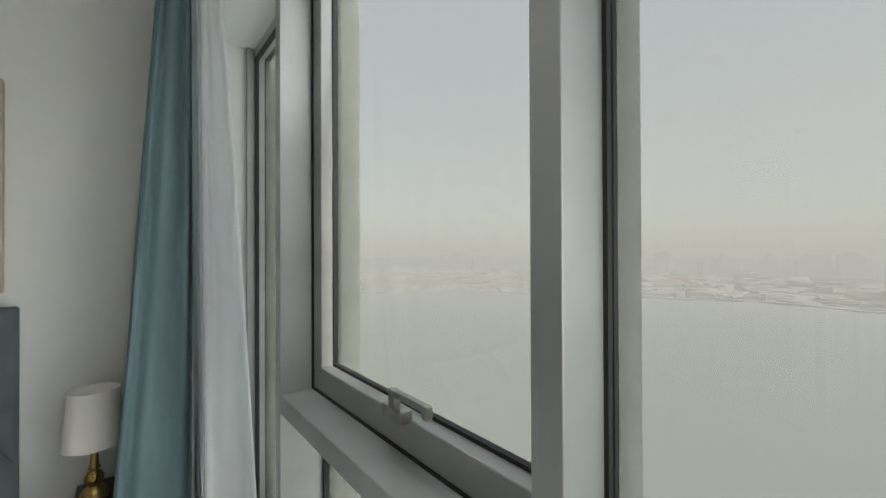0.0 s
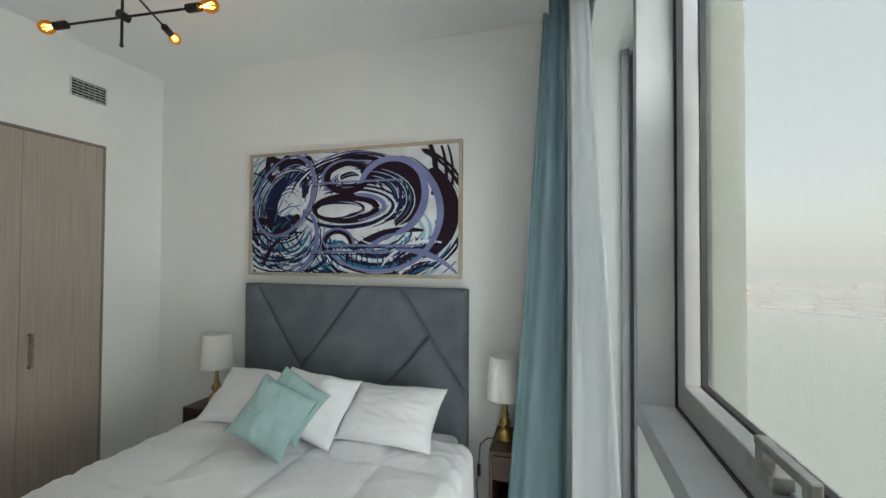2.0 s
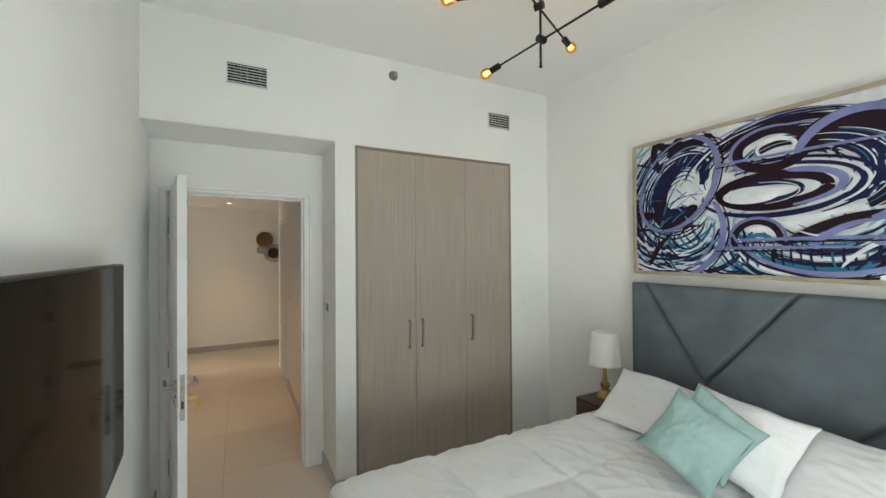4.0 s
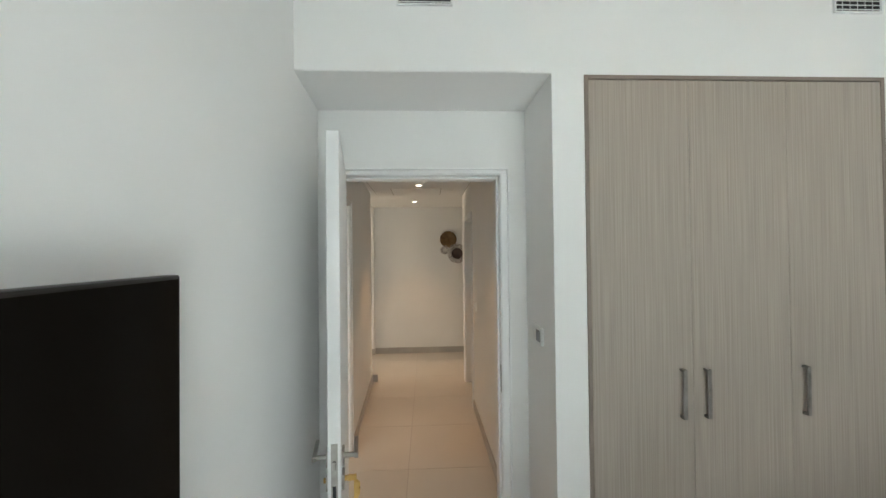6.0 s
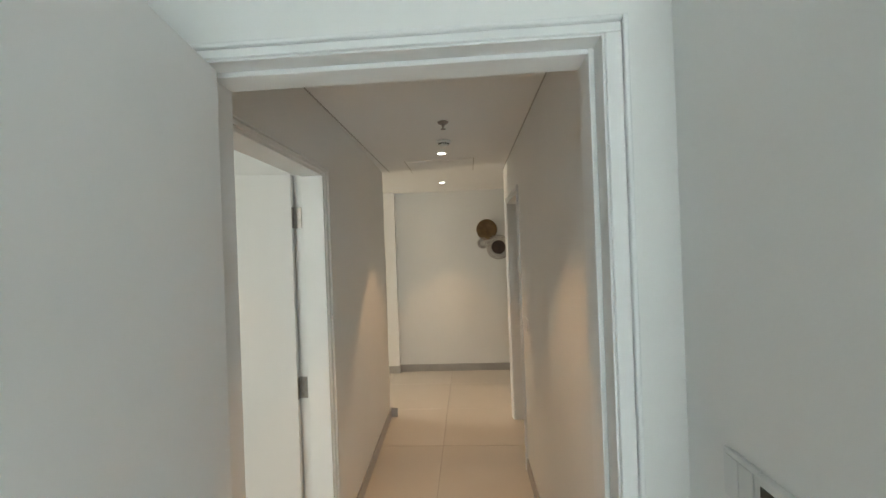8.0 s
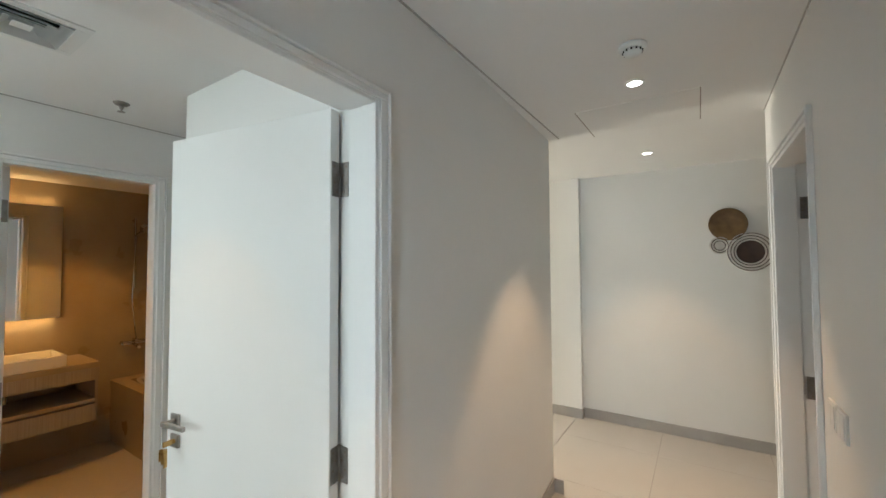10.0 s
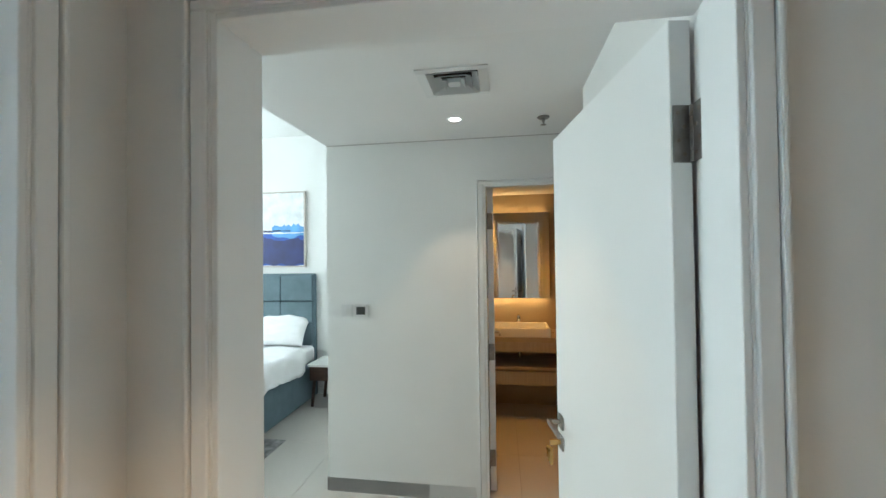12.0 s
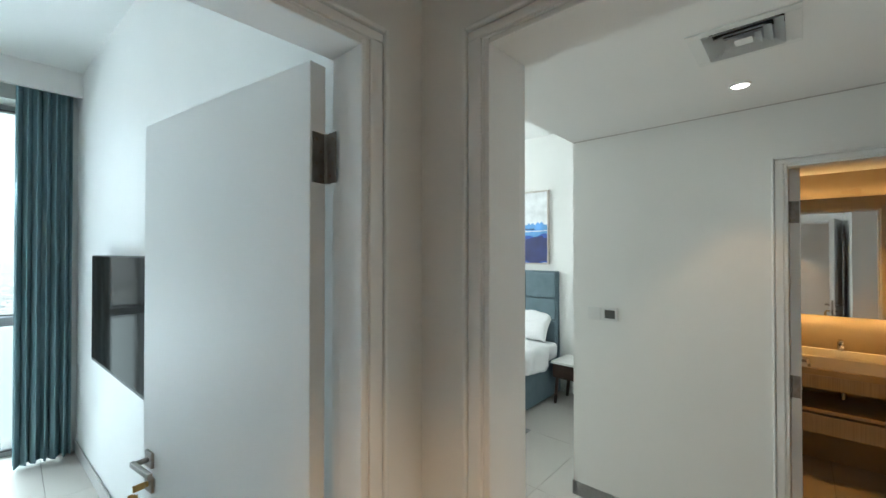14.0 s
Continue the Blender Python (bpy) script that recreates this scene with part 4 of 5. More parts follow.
    for k in range(20):
        a = rnd.uniform(-60, 40)
        arc(300, 98, rnd.uniform(28, 62), rnd.uniform(30, 58), 0, a, a + rnd.uniform(5, 14), 1.2, 2.6, rnd.choice((W0, SKY, LAV)))
    arc(330, 225, 110, 60, 12, 55, 140, 12, 18, PLUM)
    arc(285, 128, 150, 116, 0, -62, 45, 22, 40, PLUM, 0.2)
    arc(285, 128, 178, 140, 0, -50, 60, 12, 14, PLUM, 0.1)
    fan(6, 285, 128, 164, 128, 6, 6, 0, -58, 40, 2.4, (W0, NAVY, W0, PLUM), 14)
    for x, w in ((404, 14), (424, 8), (436, 6)):
        arc(x - 70, 60, 70, 110, 0, -20, 48, w, w * 0.5, PLUM, 0.1)
    # lower right: lattice under the bars
    fan(10, 290, 150, 46, 34, 9, 6.5, 4, 215, 330, 3.2, (NAVY, W0, NAVY, TEA, NAVY), 12)
    for k in range(18):
        x = 190 + 11 * k
        arc(x + 70, 215, 70, 60, rnd.uniform(-8, 12), 160, 196, 2, rnd.uniform(2.5, 6), rnd.choice((NAVY, NAVY, TEA, PLUM)))
    fan(5, 400, 300, 60, 70, 14, 12, 20, 60, 130, 7, (NAVY, W0, PLUM))
    # the eye
    for rx, ry, t, ink in ((112, 46, 5, NAVY), (104, 41, 4, W0), (98, 38, 6, NAVY), (90, 33, 4, W0)):
        arc(222, 118, rx, ry, 2, -60, 120, t, t, ink)
    arc(218, 122, 92, 34, 0, 170, 345, 5, 12, NAVY)
    arc(220, 118, 66, 23, 0, 0, 360, 16, 18, PLUM, 0.05)
    arc(228, 117, 74, 27, 2, -75, 80, 7, 13, LAV)
    arc(214, 119, 44, 14, 0, 0, 360, 9, 9, NAVY, 0.05)
    arc(206, 121, 50, 17, 0, -80, 90, 1.6, 1.6, W0)
    for r in (34, 24, 12, 4):
        arc(196, 122, r, r * 0.28, 0, 0, 360, 9, 9, W0, 0.02)
    # upper loop
    arc(222, 54, 43, 29, 0, 0, 360, 15, 15, PLUM, 0.03)
    arc(228, 54, 24, 14, 0, 0, 360, 7, 7, W0, 0.05)
    arc(228, 54, 26, 16, 0, 150, 330, 2, 3, NAVY)
    arc(222, 55, 53, 36, 0, 62, 232, 5, 7, LAV)
    # lower loop
    arc(203, 194, 30, 29, 0, -10, 215, 9, 11, PLUM, 0.1)
    arc(206, 200, 18, 14, 0, 20, 170, 7, 7, TEA, 0.1)
    arc(203, 194, 37, 35, 0, -5, 200, 5, 5, LAV, 0.1)
    arc(285, 160, 119, 84, 0, 196, 318, 5, 9, LAV, 0.12)
    arc(285, 160, 125, 90, 0, 196, 300, 2, 3, PLUM)
    # great lavender bands
    arc(316, 88, 66, 66, 0, 20, 165, 9, 16, LAV, 0.25)
    arc(302, 92, 82, 82, 0, -72, 35, 16, 14, LAV, 0.2)
    arc(340, 262, 92, 92, 0, 96, 142, 7, 12, LAV)
    arc(285, 130, 128, 118, 0, -68, 70, 9, 18, LAV, 0.2)
    arc(285, 130, 136, 126, 0, -50, 62, 2, 3, PLUM)
    arc(330, 330, 150, 130, 0, 40, 92, 8, 16, LAV)
    # lavender rings over the left half
    arc(80, 88, 64, 88, -24, -75, 100, 9, 11, LAV, 0.15)
    arc(80, 88, 63, 88, -24, 100, 285, 3, 9, LAV, 0.1)
    arc(80, 88, 71, 97, -24, -60, 95, 2.5, 3, PLUM)
    arc(88, 92, 50, 74, -24, 90, 220, 4, 3, LAV)
    arc(52, 172, 106, 92, -10, -72, 42, 10, 10, LAV, 0.15)
    arc(52, 172, 114, 100, -10, -62, 40, 2.5, 3, PLUM)
    arc(52, 172, 92, 80, -10, -60, 20, 3, 5, LAV)
    for y, x0, x1 in ((64, 150, 345), (193, 176, 378), (206, 150, 318)):
        half = (x1 - x0) / 2 / 4000 * 57.3
        arc((x0 + x1) / 2 - 8, y + 2005, 4000, 2000, 0, 90 - half, 90 + half, 2.5, 2.5, PLUM, 0.1)
        arc((x0 + x1) / 2, y + 2000, 4000, 2000, 0, 90 - half, 90 + half, 4.5, 5.5, LAV, 0.1)
    tagged(part("brushwork", swirl, INK, o.children[-1]), kind="stuff")
    return o


painting()


# ---- wall vents, detector, switches ----
def grille(m, w, h, label, bars, group):
    """A recessed air grille: x along the wall, y out of it, z up."""
    o = empty("wall_vent", m, label, "air vent", group)
    f = 0.008
    # flat dark sheet painted for the shade behind the slats
    part("cavity", box(-w / 2 + f, w / 2 - f, 0.001, 0.003, -h / 2 + f, h / 2 - f), DARK, o)
    b = bmesh.new()
    for a in ((-w / 2, w / 2, h / 2 - f, h / 2), (-w / 2, w / 2, -h / 2, -h / 2 + f), (-w / 2, -w / 2 + f, -h / 2 + f, h / 2 - f), (w / 2 - f, w / 2, -h / 2 + f, h / 2 - f)):
        cuboid(b, a[0], a[1], 0.0, 0.012, a[2], a[3], bevel=0.001, seg=1)
    part("frame", b, PLASTIC, o)
    for k in range(bars):
        z = -h / 2 + f + (h - 2 * f) * (k + 0.5) / bars
        part("slat", box(-w / 2 + f, w / 2 - f, 0.003, 0.0065, z - 0.0017, z + 0.0017), PLASTIC, o)
    b = bmesh.new()
    n = 6
    for k in range(1, n):
        x = -w / 2 + f + (w - 2 * f) * k / n
        cuboid(b, x - 0.0005, x + 0.0005, 0.0032, 0.0055, -h / 2 + f, h / 2 - f)
    part("vertical_vanes", b, PLASTIC, o)
    return o


grille(pose(0.001, 0.57, 2.887, 0, 0, -90), 0.245, 0.145, "white air grille with black gaps over the door recess", 7, "bedroom vents")
grille(pose(0.001, 2.571, 2.882, 0, 0, -90), 0.235, 0.138, "white air grille with black gaps over the wardrobe", 6, "bedroom vents")


def sprinkler(m, label):
    o = empty("sprinkler_head", m, label, "sprinkler", "sprinkler heads")
    part("rosette", lathe([(0, 0), (0.036, 0), (0.036, 0.004), (0.026, 0.012), (0.012, 0.014), (0, 0.014)], 24), DARKSTEEL, o, "", True)
    part("nozzle", lathe([(0, 0.014), (0.011, 0.014), (0.009, 0.03), (0.004, 0.036), (0.004, 0.043), (0.017, 0.045), (0.017, 0.048), (0, 0.048)], 16), STEEL, o, "", True)
    return o


sprinkler(pose(0.0, 1.58, 3.09, 0, 90, 0), "chrome sidewall sprinkler over the wardrobe")
sprinkler(pose(-2.169, 0.553, LOW + 0.02, 180, 0, 0), "chrome ceiling sprinkler in the corridor")
sprinkler(pose(-1.60, -1.77, LOW2, 180, 0, 0), "chrome ceiling sprinkler in the lobby")

sm = empty("smoke_detector", pose(-2.611, 0.53, LOW + 0.02, 180, 0, 0), "white round smoke detector on the corridor ceiling", "smoke detector")
part("base", lathe([(0, 0), (0.055, 0), (0.055, 0.012), (0.048, 0.018), (0, 0.018)], 32), PLASTIC, sm, "", True)
part("sensor", lathe([(0, 0.018), (0.036, 0.018), (0.036, 0.030), (0.026, 0.042), (0, 0.044)], 32), PLASTIC, sm, "", True)
b = bmesh.new()
for k in range(12):
    a = k * math.pi / 6
    rod(b, (0.0362 * math.cos(a), 0.0362 * math.sin(a), 0.020), (0.0362 * math.cos(a), 0.0362 * math.sin(a), 0.029), 0.004, 6)
# dark pegs give the shade of slots that are not cut
part("sensor_slots", b, DARK, sm)


def wall_plate(m, label, screen, name="light_switch"):
    """A pair of plates: a rocker switch, and a thermostat where screen is set. x along the wall, y out of it."""
    o = empty(name, m, label, "wall switch")
    part("plate", box(-0.043, 0.043, 0, 0.008, -0.043, 0.043, bevel=0.002), PLASTIC, o)
    part("rocker", box(-0.034, -0.001, 0.008, 0.011, -0.034, 0.034, bevel=0.001), PLASTIC, o)
    part("rocker", box(0.001, 0.034, 0.008, 0.011, -0.034, 0.034, bevel=0.001), PLASTIC, o)
    return o


def thermostat(m, label):
    o = empty("thermostat", m, label, "thermostat", "thermostats")
    part("housing", box(-0.045, 0.045, 0, 0.016, -0.043, 0.043, bevel=0.003), PLASTIC, o)
    part("display", box(-0.033, 0.033, 0.016, 0.0175, -0.026, 0.030, bevel=0.0005), SCREENGREY, o, "dark grey blank display")
    return o


SCREENGREY = material("lcd_display", (0.06, 0.065, 0.06), 0.2)
wall_plate(pose(-0.305, 1.132, 1.31, 0, 0, 180), "white rocker switch on the recess wall", False)
thermostat(pose(-0.212, 1.132, 1.31, 0, 0, 180), "white thermostat with a dark display on the recess wall")
wall_plate(pose(-0.242, YB, 1.295, 0, 0, 0), "white blank switch plate beside the thermostat", False)
thermostat(pose(-0.348, YB, 1.295, 0, 0, 0), "white thermostat with a dark display on the lobby wall")
wall_plate(pose(-2.54, YN, 1.16, 0, 0, 180), "white rocker switch beside the doorway", False)
wall_plate(pose(-2.44, YN, 1.16, 0, 0, 180), "white rocker switch beside the doorway", False)

# ---- chandelier ----
ch = empty("chandelier", pose(1.335, 1.87, ZT), "black metal chandelier of crossed bars with glowing amber filament bulbs", "chandelier")
part("canopy", lathe([(0, 0), (0.06, 0), (0.06, -0.02), (0.05, -0.028), (0, -0.028)], 32), BLACK, ch, "", True)
part("stem", rod(bmesh.new(), (0, 0, -0.02), (0, 0, 2.665 - ZT), 0.006), BLACK, ch)
part("finial", lathe([(0, 2.652 - ZT), (0.007, 2.655 - ZT), (0.009, 2.662 - ZT), (0.006, 2.67 - ZT), (0, 2.671 - ZT)], 16), BLACK, ch, "", True)
for hz, ang, half in ((2.80, 5.0, 0.345), (2.97, 116.0, 0.40), (3.10, 46.0, 0.385)):
    d = Vector((math.cos(radians(ang)), math.sin(radians(ang)), 0))
    z = hz - ZT
    side = Vector((-d.y, d.x, 0)) * 0.012
    part("hub", rod(bmesh.new(), (side.x * -1.4, side.y * -1.4, z), (side.x * 2.4, side.y * 2.4, z), 0.019, 20), BLACK, ch)
    arm = part("arm", rod(bmesh.new(), tuple(-d * half + side + Vector((0, 0, z))), tuple(d * half + side + Vector((0, 0, z))), 0.0055), BLACK, ch)
    for s in (-1, 1):
        b0 = d * s * half + side + Vector((0, 0, z))
        part("socket", rod(bmesh.new(), tuple(b0 - d * s * 0.01), tuple(b0 + d * s * 0.055), 0.0185, 20), BLACK, arm)
        turn = Matrix.Translation(b0 + d * s * 0.053) @ (d * s).to_track_quat('Z', 'Y').to_matrix().to_4x4()
        b = lathe([(0, 0), (0.013, 0.0), (0.016, 0.012), (0.029, 0.038), (0.031, 0.055), (0.026, 0.075), (0.014, 0.088), (0, 0.092)], 24)
        bmesh.ops.transform(b, matrix=turn, verts=b.verts)
        bulb = part("bulb", b, BULBGLASS, arm, "amber glass filament bulb, lit", True)
        bulb.visible_shadow = False
        b = bmesh.new()
        for k in range(6):
            a = k * math.pi / 3
            rod(b, (0.005 * math.cos(a), 0.005 * math.sin(a), 0.020), (0.013 * math.cos(a), 0.013 * math.sin(a), 0.066), 0.0016, 6)
        rod(b, (0, 0, 0.0), (0, 0, 0.03), 0.003, 6)
        bmesh.ops.transform(b, matrix=turn, verts=b.verts)
        part("filament", b, FILAMENT, arm)

# ---- television ----
tv = empty("television", pose(0, 0, 0, 0, 0, 3.3), "black flat television hung on the wall", "television")
part("screen_frame", box(1.02, 2.30, 0.045, 0.075, 0.98, 1.69, bevel=0.004), BLACK, tv)
part("screen", box(1.027, 2.293, 0.0745, 0.0765, 1.0, 1.683), SCREEN, tv, "glossy black screen")
part("wall_bracket", box(1.4, 1.9, 0.0, 0.046, 1.15, 1.5, bevel=0.003), BLACK, tv)


# ---- ceiling fittings ----
def downlight(x, y, z, watts, label, color=(1.0, 0.56, 0.27), cone=70):
    o = empty("downlight", pose(x, y, z), label, "downlight", "recessed downlights")
    part("trim_ring", lathe([(0.034, 0.0), (0.046, 0.0), (0.046, -0.004), (0.036, -0.006), (0.034, 0.0)], 32), PLASTIC, o, "", True)
    part("lamp", lathe([(0, -0.001), (0.034, -0.001), (0.034, -0.0025), (0, -0.0025)], 32), LAMPGLOW, o)
    spot("downlight_beam", x, y, z - 0.012, watts, color, cone, 0.35)
    return o


for x, y, watts in ((-2.99, 0.49, 1.4), (-4.46, 0.40, 0.9), (-1.15, 0.52, 1.0)):
    downlight(x, y, LOW + 0.02, watts, "small round warm downlight in the corridor ceiling")
downlight(-1.085, -1.71, LOW2, 0.3, "small round downlight in the lobby ceiling")
downlight(-1.15, -0.78, LOW2, 0.3, "small round downlight in the lobby ceiling")

df = empty("ceiling_diffuser", pose(-1.14, -1.215, LOW2), "white square four-way air diffuser in the lobby ceiling", "air diffuser")
part("frame", cuboid(cuboid(cuboid(box(-0.16, 0.16, -0.15, -0.115, -0.006, 0.001, bevel=0.002), -0.16, 0.16, 0.115, 0.15, -0.006, 0.001, bevel=0.002), -0.16, -0.115, -0.115, 0.115, -0.006, 0.001, bevel=0.002), 0.115, 0.16, -0.115, 0.115, -0.006, 0.001, bevel=0.002), PLASTIC, df)
# dark sheet adds the shade of the duct above
part("cavity", box(-0.114, 0.114, -0.114, 0.114, 0.07, 0.075), DARK, df)
for r0, r1, dz in ((0.114, 0.086, 0.006), (0.082, 0.056, 0.006), (0.052, 0.030, 0.006)):
    b = bmesh.new()
    for k in range(4):
        a, c = k * math.pi / 2 + math.pi / 4, (k + 1) * math.pi / 2 + math.pi / 4
        q0, q1 = r0 * 1.414, r1 * 1.414
        v = [(q0 * math.cos(a), q0 * math.sin(a), -0.012), (q0 * math.cos(c), q0 * math.sin(c), -0.012), (q1 * math.cos(c), q1 * math.sin(c), dz), (q1 * math.cos(a), q1 * math.sin(a), dz)]
        b.faces.new([b.verts.new(p) for p in v])
    bmesh.ops.solidify(b, geom=b.faces, thickness=0.0015)
    part("cone", b, PLASTIC, df)
part("centre_plate", box(-0.026, 0.026, -0.026, 0.026, -0.012, -0.008, bevel=0.001), PLASTIC, df)

hatch = empty("access_panel", pose(-3.50, 0.45, LOW + 0.02), "flush access panel in the corridor ceiling", "access panel")
part("panel", box(-0.27, 0.27, -0.315, 0.315, -0.003, 0.001, bevel=0.001, seg=1), CEIL, hatch)
for y in (-0.32, 0.32):
    part("seam", box(-0.27, 0.27, y - 0.003, y + 0.003, -0.0012, 0.001), GROUT, hatch)
GAP = material("gap_shade_strip", (0.46, 0.45, 0.43), 0.8)
# grey strips stand in for the shaded gaps where lowered ceilings meet the walls
for a in ((-1.8, XC, YS, YS + 0.006, LOW + 0.0145, LOW + 0.0205), (-3.66, -1.8, YS, YS + 0.006, LOW + 0.0145, LOW + 0.0205), (-3.8, XC, YN - 0.006, YN, LOW + 0.0145, LOW + 0.0205), (-2.3, -0.09, YB, YB + 0.005, LOW2 - 0.005, LOW2 + 0.0005)):
    structure("trim", box(*a), GAP, "thin grey strip painted for the shadow gap under the ceiling", "trim")

# ---- plates on the end wall ----
PLATE_BROWN = varied(material("bronze_plate", (0.16, 0.09, 0.03), 0.45, 0.3), (0.10, 0.055, 0.02), (0.2, 0.12, 0.045), noise_scale=14)
PLATE_DARK = varied(material("dark_bronze_plate", (0.05, 0.03, 0.025), 0.4), (0.03, 0.018, 0.015), (0.07, 0.04, 0.03), noise_scale=10)
PLATE_PALE = varied(material("pale_glazed_plate", (0.62, 0.6, 0.56), 0.35), (0.52, 0.5, 0.46), (0.68, 0.66, 0.62), noise_scale=12)


def wall_bowl(y, z, r, mat, rings, label, inner=None):
    o = empty("wall_plate", pose(END + 0.004, y, z, 0, 90, 0), label, "wall plate", "decorative plates on the end wall")
    part("dish", lathe([(0, 0.0), (r * 0.5, 0.0), (r * 0.98, 0.03), (r, 0.034), (r * 0.97, 0.037), (r * 0.5, 0.010), (0, 0.008)], 48), mat, o, "", True)
    for k, q in enumerate(rings):
        zq = 0.010 + max(0, (q - 0.5)) / 0.47 * 0.027
        part("ring", lathe([(r * q - 0.0035, zq), (r * q - 0.002, zq + 0.004), (r * q + 0.002, zq + 0.005), (r * q + 0.0035, zq)], 48), PLATE_DARK, o, "", True)
    if inner:
        part("centre", lathe([(0, 0.014), (r * 0.55, 0.014), (r * 0.58, 0.018), (r * 0.58, 0.008), (0, 0.008)], 48), inner, o, "dark centre of the plate", True)


wall_bowl(0.964, 1.98, 0.146, PLATE_BROWN, (), "brown bronze dish hung on the end wall")
wall_bowl(0.900, 1.79, 0.078, PLATE_PALE, (0.55, 0.8), "small pale ribbed dish hung on the end wall")
wall_bowl(1.12, 1.73, 0.172, PLATE_PALE, (0.68, 0.82, 0.95), "pale ringed dish with a dark centre on the end wall", PLATE_DARK)

# ---- bathroom ----
van = empty("vanity", pose(0, 0, 0), "wall-hung beige bathroom vanity with an open shelf", "vanity")
VX0, VX1, VY = -2.02, -0.5, -3.45
part("worktop", box(VX0, VX1, BY, VY, 0.80, 0.845, bevel=0.003), STONE, van)
part("apron", box(VX0, VX1, VY - 0.025, VY, 0.70, 0.80, bevel=0.002), LAMINATE, van)
part("side_panel", box(VX0, VX0 + 0.02, BY, VY - 0.025, 0.36, 0.80), LAMINATE, van)
part("shelf", box(VX0 + 0.02, VX1, BY, VY - 0.01, 0.52, 0.545), LAMINATE, van)
part("drawer", box(VX0 + 0.02, VX1, BY + 0.02, VY - 0.004, 0.37, 0.505, bevel=0.002), LAMINATE, van)
bs = empty("basin", pose(-1.52, -3.66, 0.845), "white rectangular ceramic basin on the vanity", "basin")
b = bmesh.new()
cuboid(b, -0.30, 0.30, -0.19, 0.19, 0.0, 0.02, bevel=0.006)
for a in ((-0.30, 0.30, -0.19, -0.172), (-0.30, 0.30, 0.172, 0.19), (-0.30, -0.282, -0.172, 0.172), (0.282, 0.30, -0.172, 0.172)):
    cuboid(b, *a, 0.015, 0.09, bevel=0.005)
part("bowl", b, CERAMIC, bs)
part("drain", lathe([(0, 0.021), (0.02, 0.021), (0.022, 0.024), (0, 0.026)], 20), CHROME, bs, "", True)
fc = empty("basin_tap", pose(-1.52, -3.885, 0.845), "chrome basin mixer tap", "tap")
part("body", rod(bmesh.new(), (0, 0, 0), (0, 0, 0.15), 0.02, 20), CHROME, fc)
part("spout", box(-0.014, 0.014, -0.01, 0.13, 0.115, 0.135, bevel=0.004), CHROME, fc)
part("lever", box(-0.012, 0.012, -0.02, 0.07, 0.155, 0.168, bevel=0.003), CHROME, fc)
tr = tagged(part("soap_tray", box(-1.40 + 0.15, -1.10 + 0.1, -3.72, -3.64, 0.846, 0.87, bevel=0.006), BLACK), "small dark tray on the vanity top", "tray")
trap = tagged(part("waste_trap", rod(rod(bmesh.new(), (-1.52, -3.66, 0.70), (-1.52, -3.66, 0.60), 0.018), (-1.52, -3.66, 0.61), (-1.52, BY, 0.61), 0.014), CHROME), "chrome bottle trap under the basin", "waste trap")
mc = empty("mirror_cabinet", pose(0, 0, 0), "large mirror over the basin lit from behind", "mirror")
part("case", box(-1.86, -0.55, BY + 0.001, BY + 0.09, 1.205, 2.14), LAMDARK, mc)
part("mirror_glass", box(-1.862, -0.548, BY + 0.09, BY + 0.096, 1.20, 2.145, bevel=0.001), MIRROR, mc)
# the lamps hidden above and below the mirror
for z, ry, watts in ((1.195, 0, 0.06), (2.152, 180, 0.035)):
    d = bpy.data.lights.new("mirror_strip", 'AREA')
    d.shape, d.size, d.size_y, d.energy, d.color = 'RECTANGLE', 1.25, 0.03, watts, (1.0, 0.52, 0.17)
    o = new("mirror_strip", d)
    o.matrix_world = pose(-1.2, BY + 0.05, z, ry, 0, 0)
downlight(-1.55, -3.1, 2.36, 1.0, "small round warm downlight in the bathroom ceiling", (1.0, 0.38, 0.05), 120)
tub = empty("bathtub", pose(0, 0, 0), "built-in bath with a beige tiled panel and a white tub", "bathtub")
TX0, TX1, TY0, TY1 = -2.95, -2.25, BY, YB2 - 0.02
part("panel", box(TX1 - 0.04, TX1, TY0, TY1, 0.0, 0.52), STONE, tub)
for a in ((TX0, TX0 + 0.08, TY0, TY1), (TX1 - 0.1, TX1 + 0.01, TY0, TY1), (TX0 + 0.08, TX1 - 0.1, TY0, TY0 + 0.14), (TX0 + 0.08, TX1 - 0.1, TY1 - 0.1, TY1)):
    part("deck", box(*a, 0.52, 0.56, bevel=0.003), STONE, tub)
b = bmesh.new()
rows = [(0.0, 0.562), (0.03, 0.566), (0.05, 0.55), (0.07, 0.40), (0.11, 0.22), (0.20, 0.19)]
rings = []
cx, cy = (TX0 + TX1 - 0.02) / 2, (TY0 + TY1 + 0.04) / 2
hx, hy = (TX1 - TX0) / 2 - 0.085, (TY1 - TY0) / 2 - 0.11
for off, z in rows:
    ring = []
    for k in range(40):
        a = 2 * math.pi * k / 40
        c, s = math.cos(a), math.sin(a)
        e = 0.35
        ring.append(b.verts.new((cx + (hx - off) * math.copysign(abs(c) ** e, c), cy + (hy - off) * math.copysign(abs(s) ** e, s), z)))
    rings.append(ring)
for p, q in zip(rings, rings[1:]):
    for k in range(40):
        b.faces.new((p[k], p[(k + 1) % 40], q[(k + 1) % 40], q[k]))
b.faces.new(rings[-1])
part("tub", b, CERAMIC, tub, "white tub", True)
part("overflow", lathe([(0, 0), (0.035, 0), (0.035, 0.008), (0, 0.012)], 24), CHROME, tub).matrix_world = pose(cx, TY0 + 0.185, 0.47, -80, 0, 0)
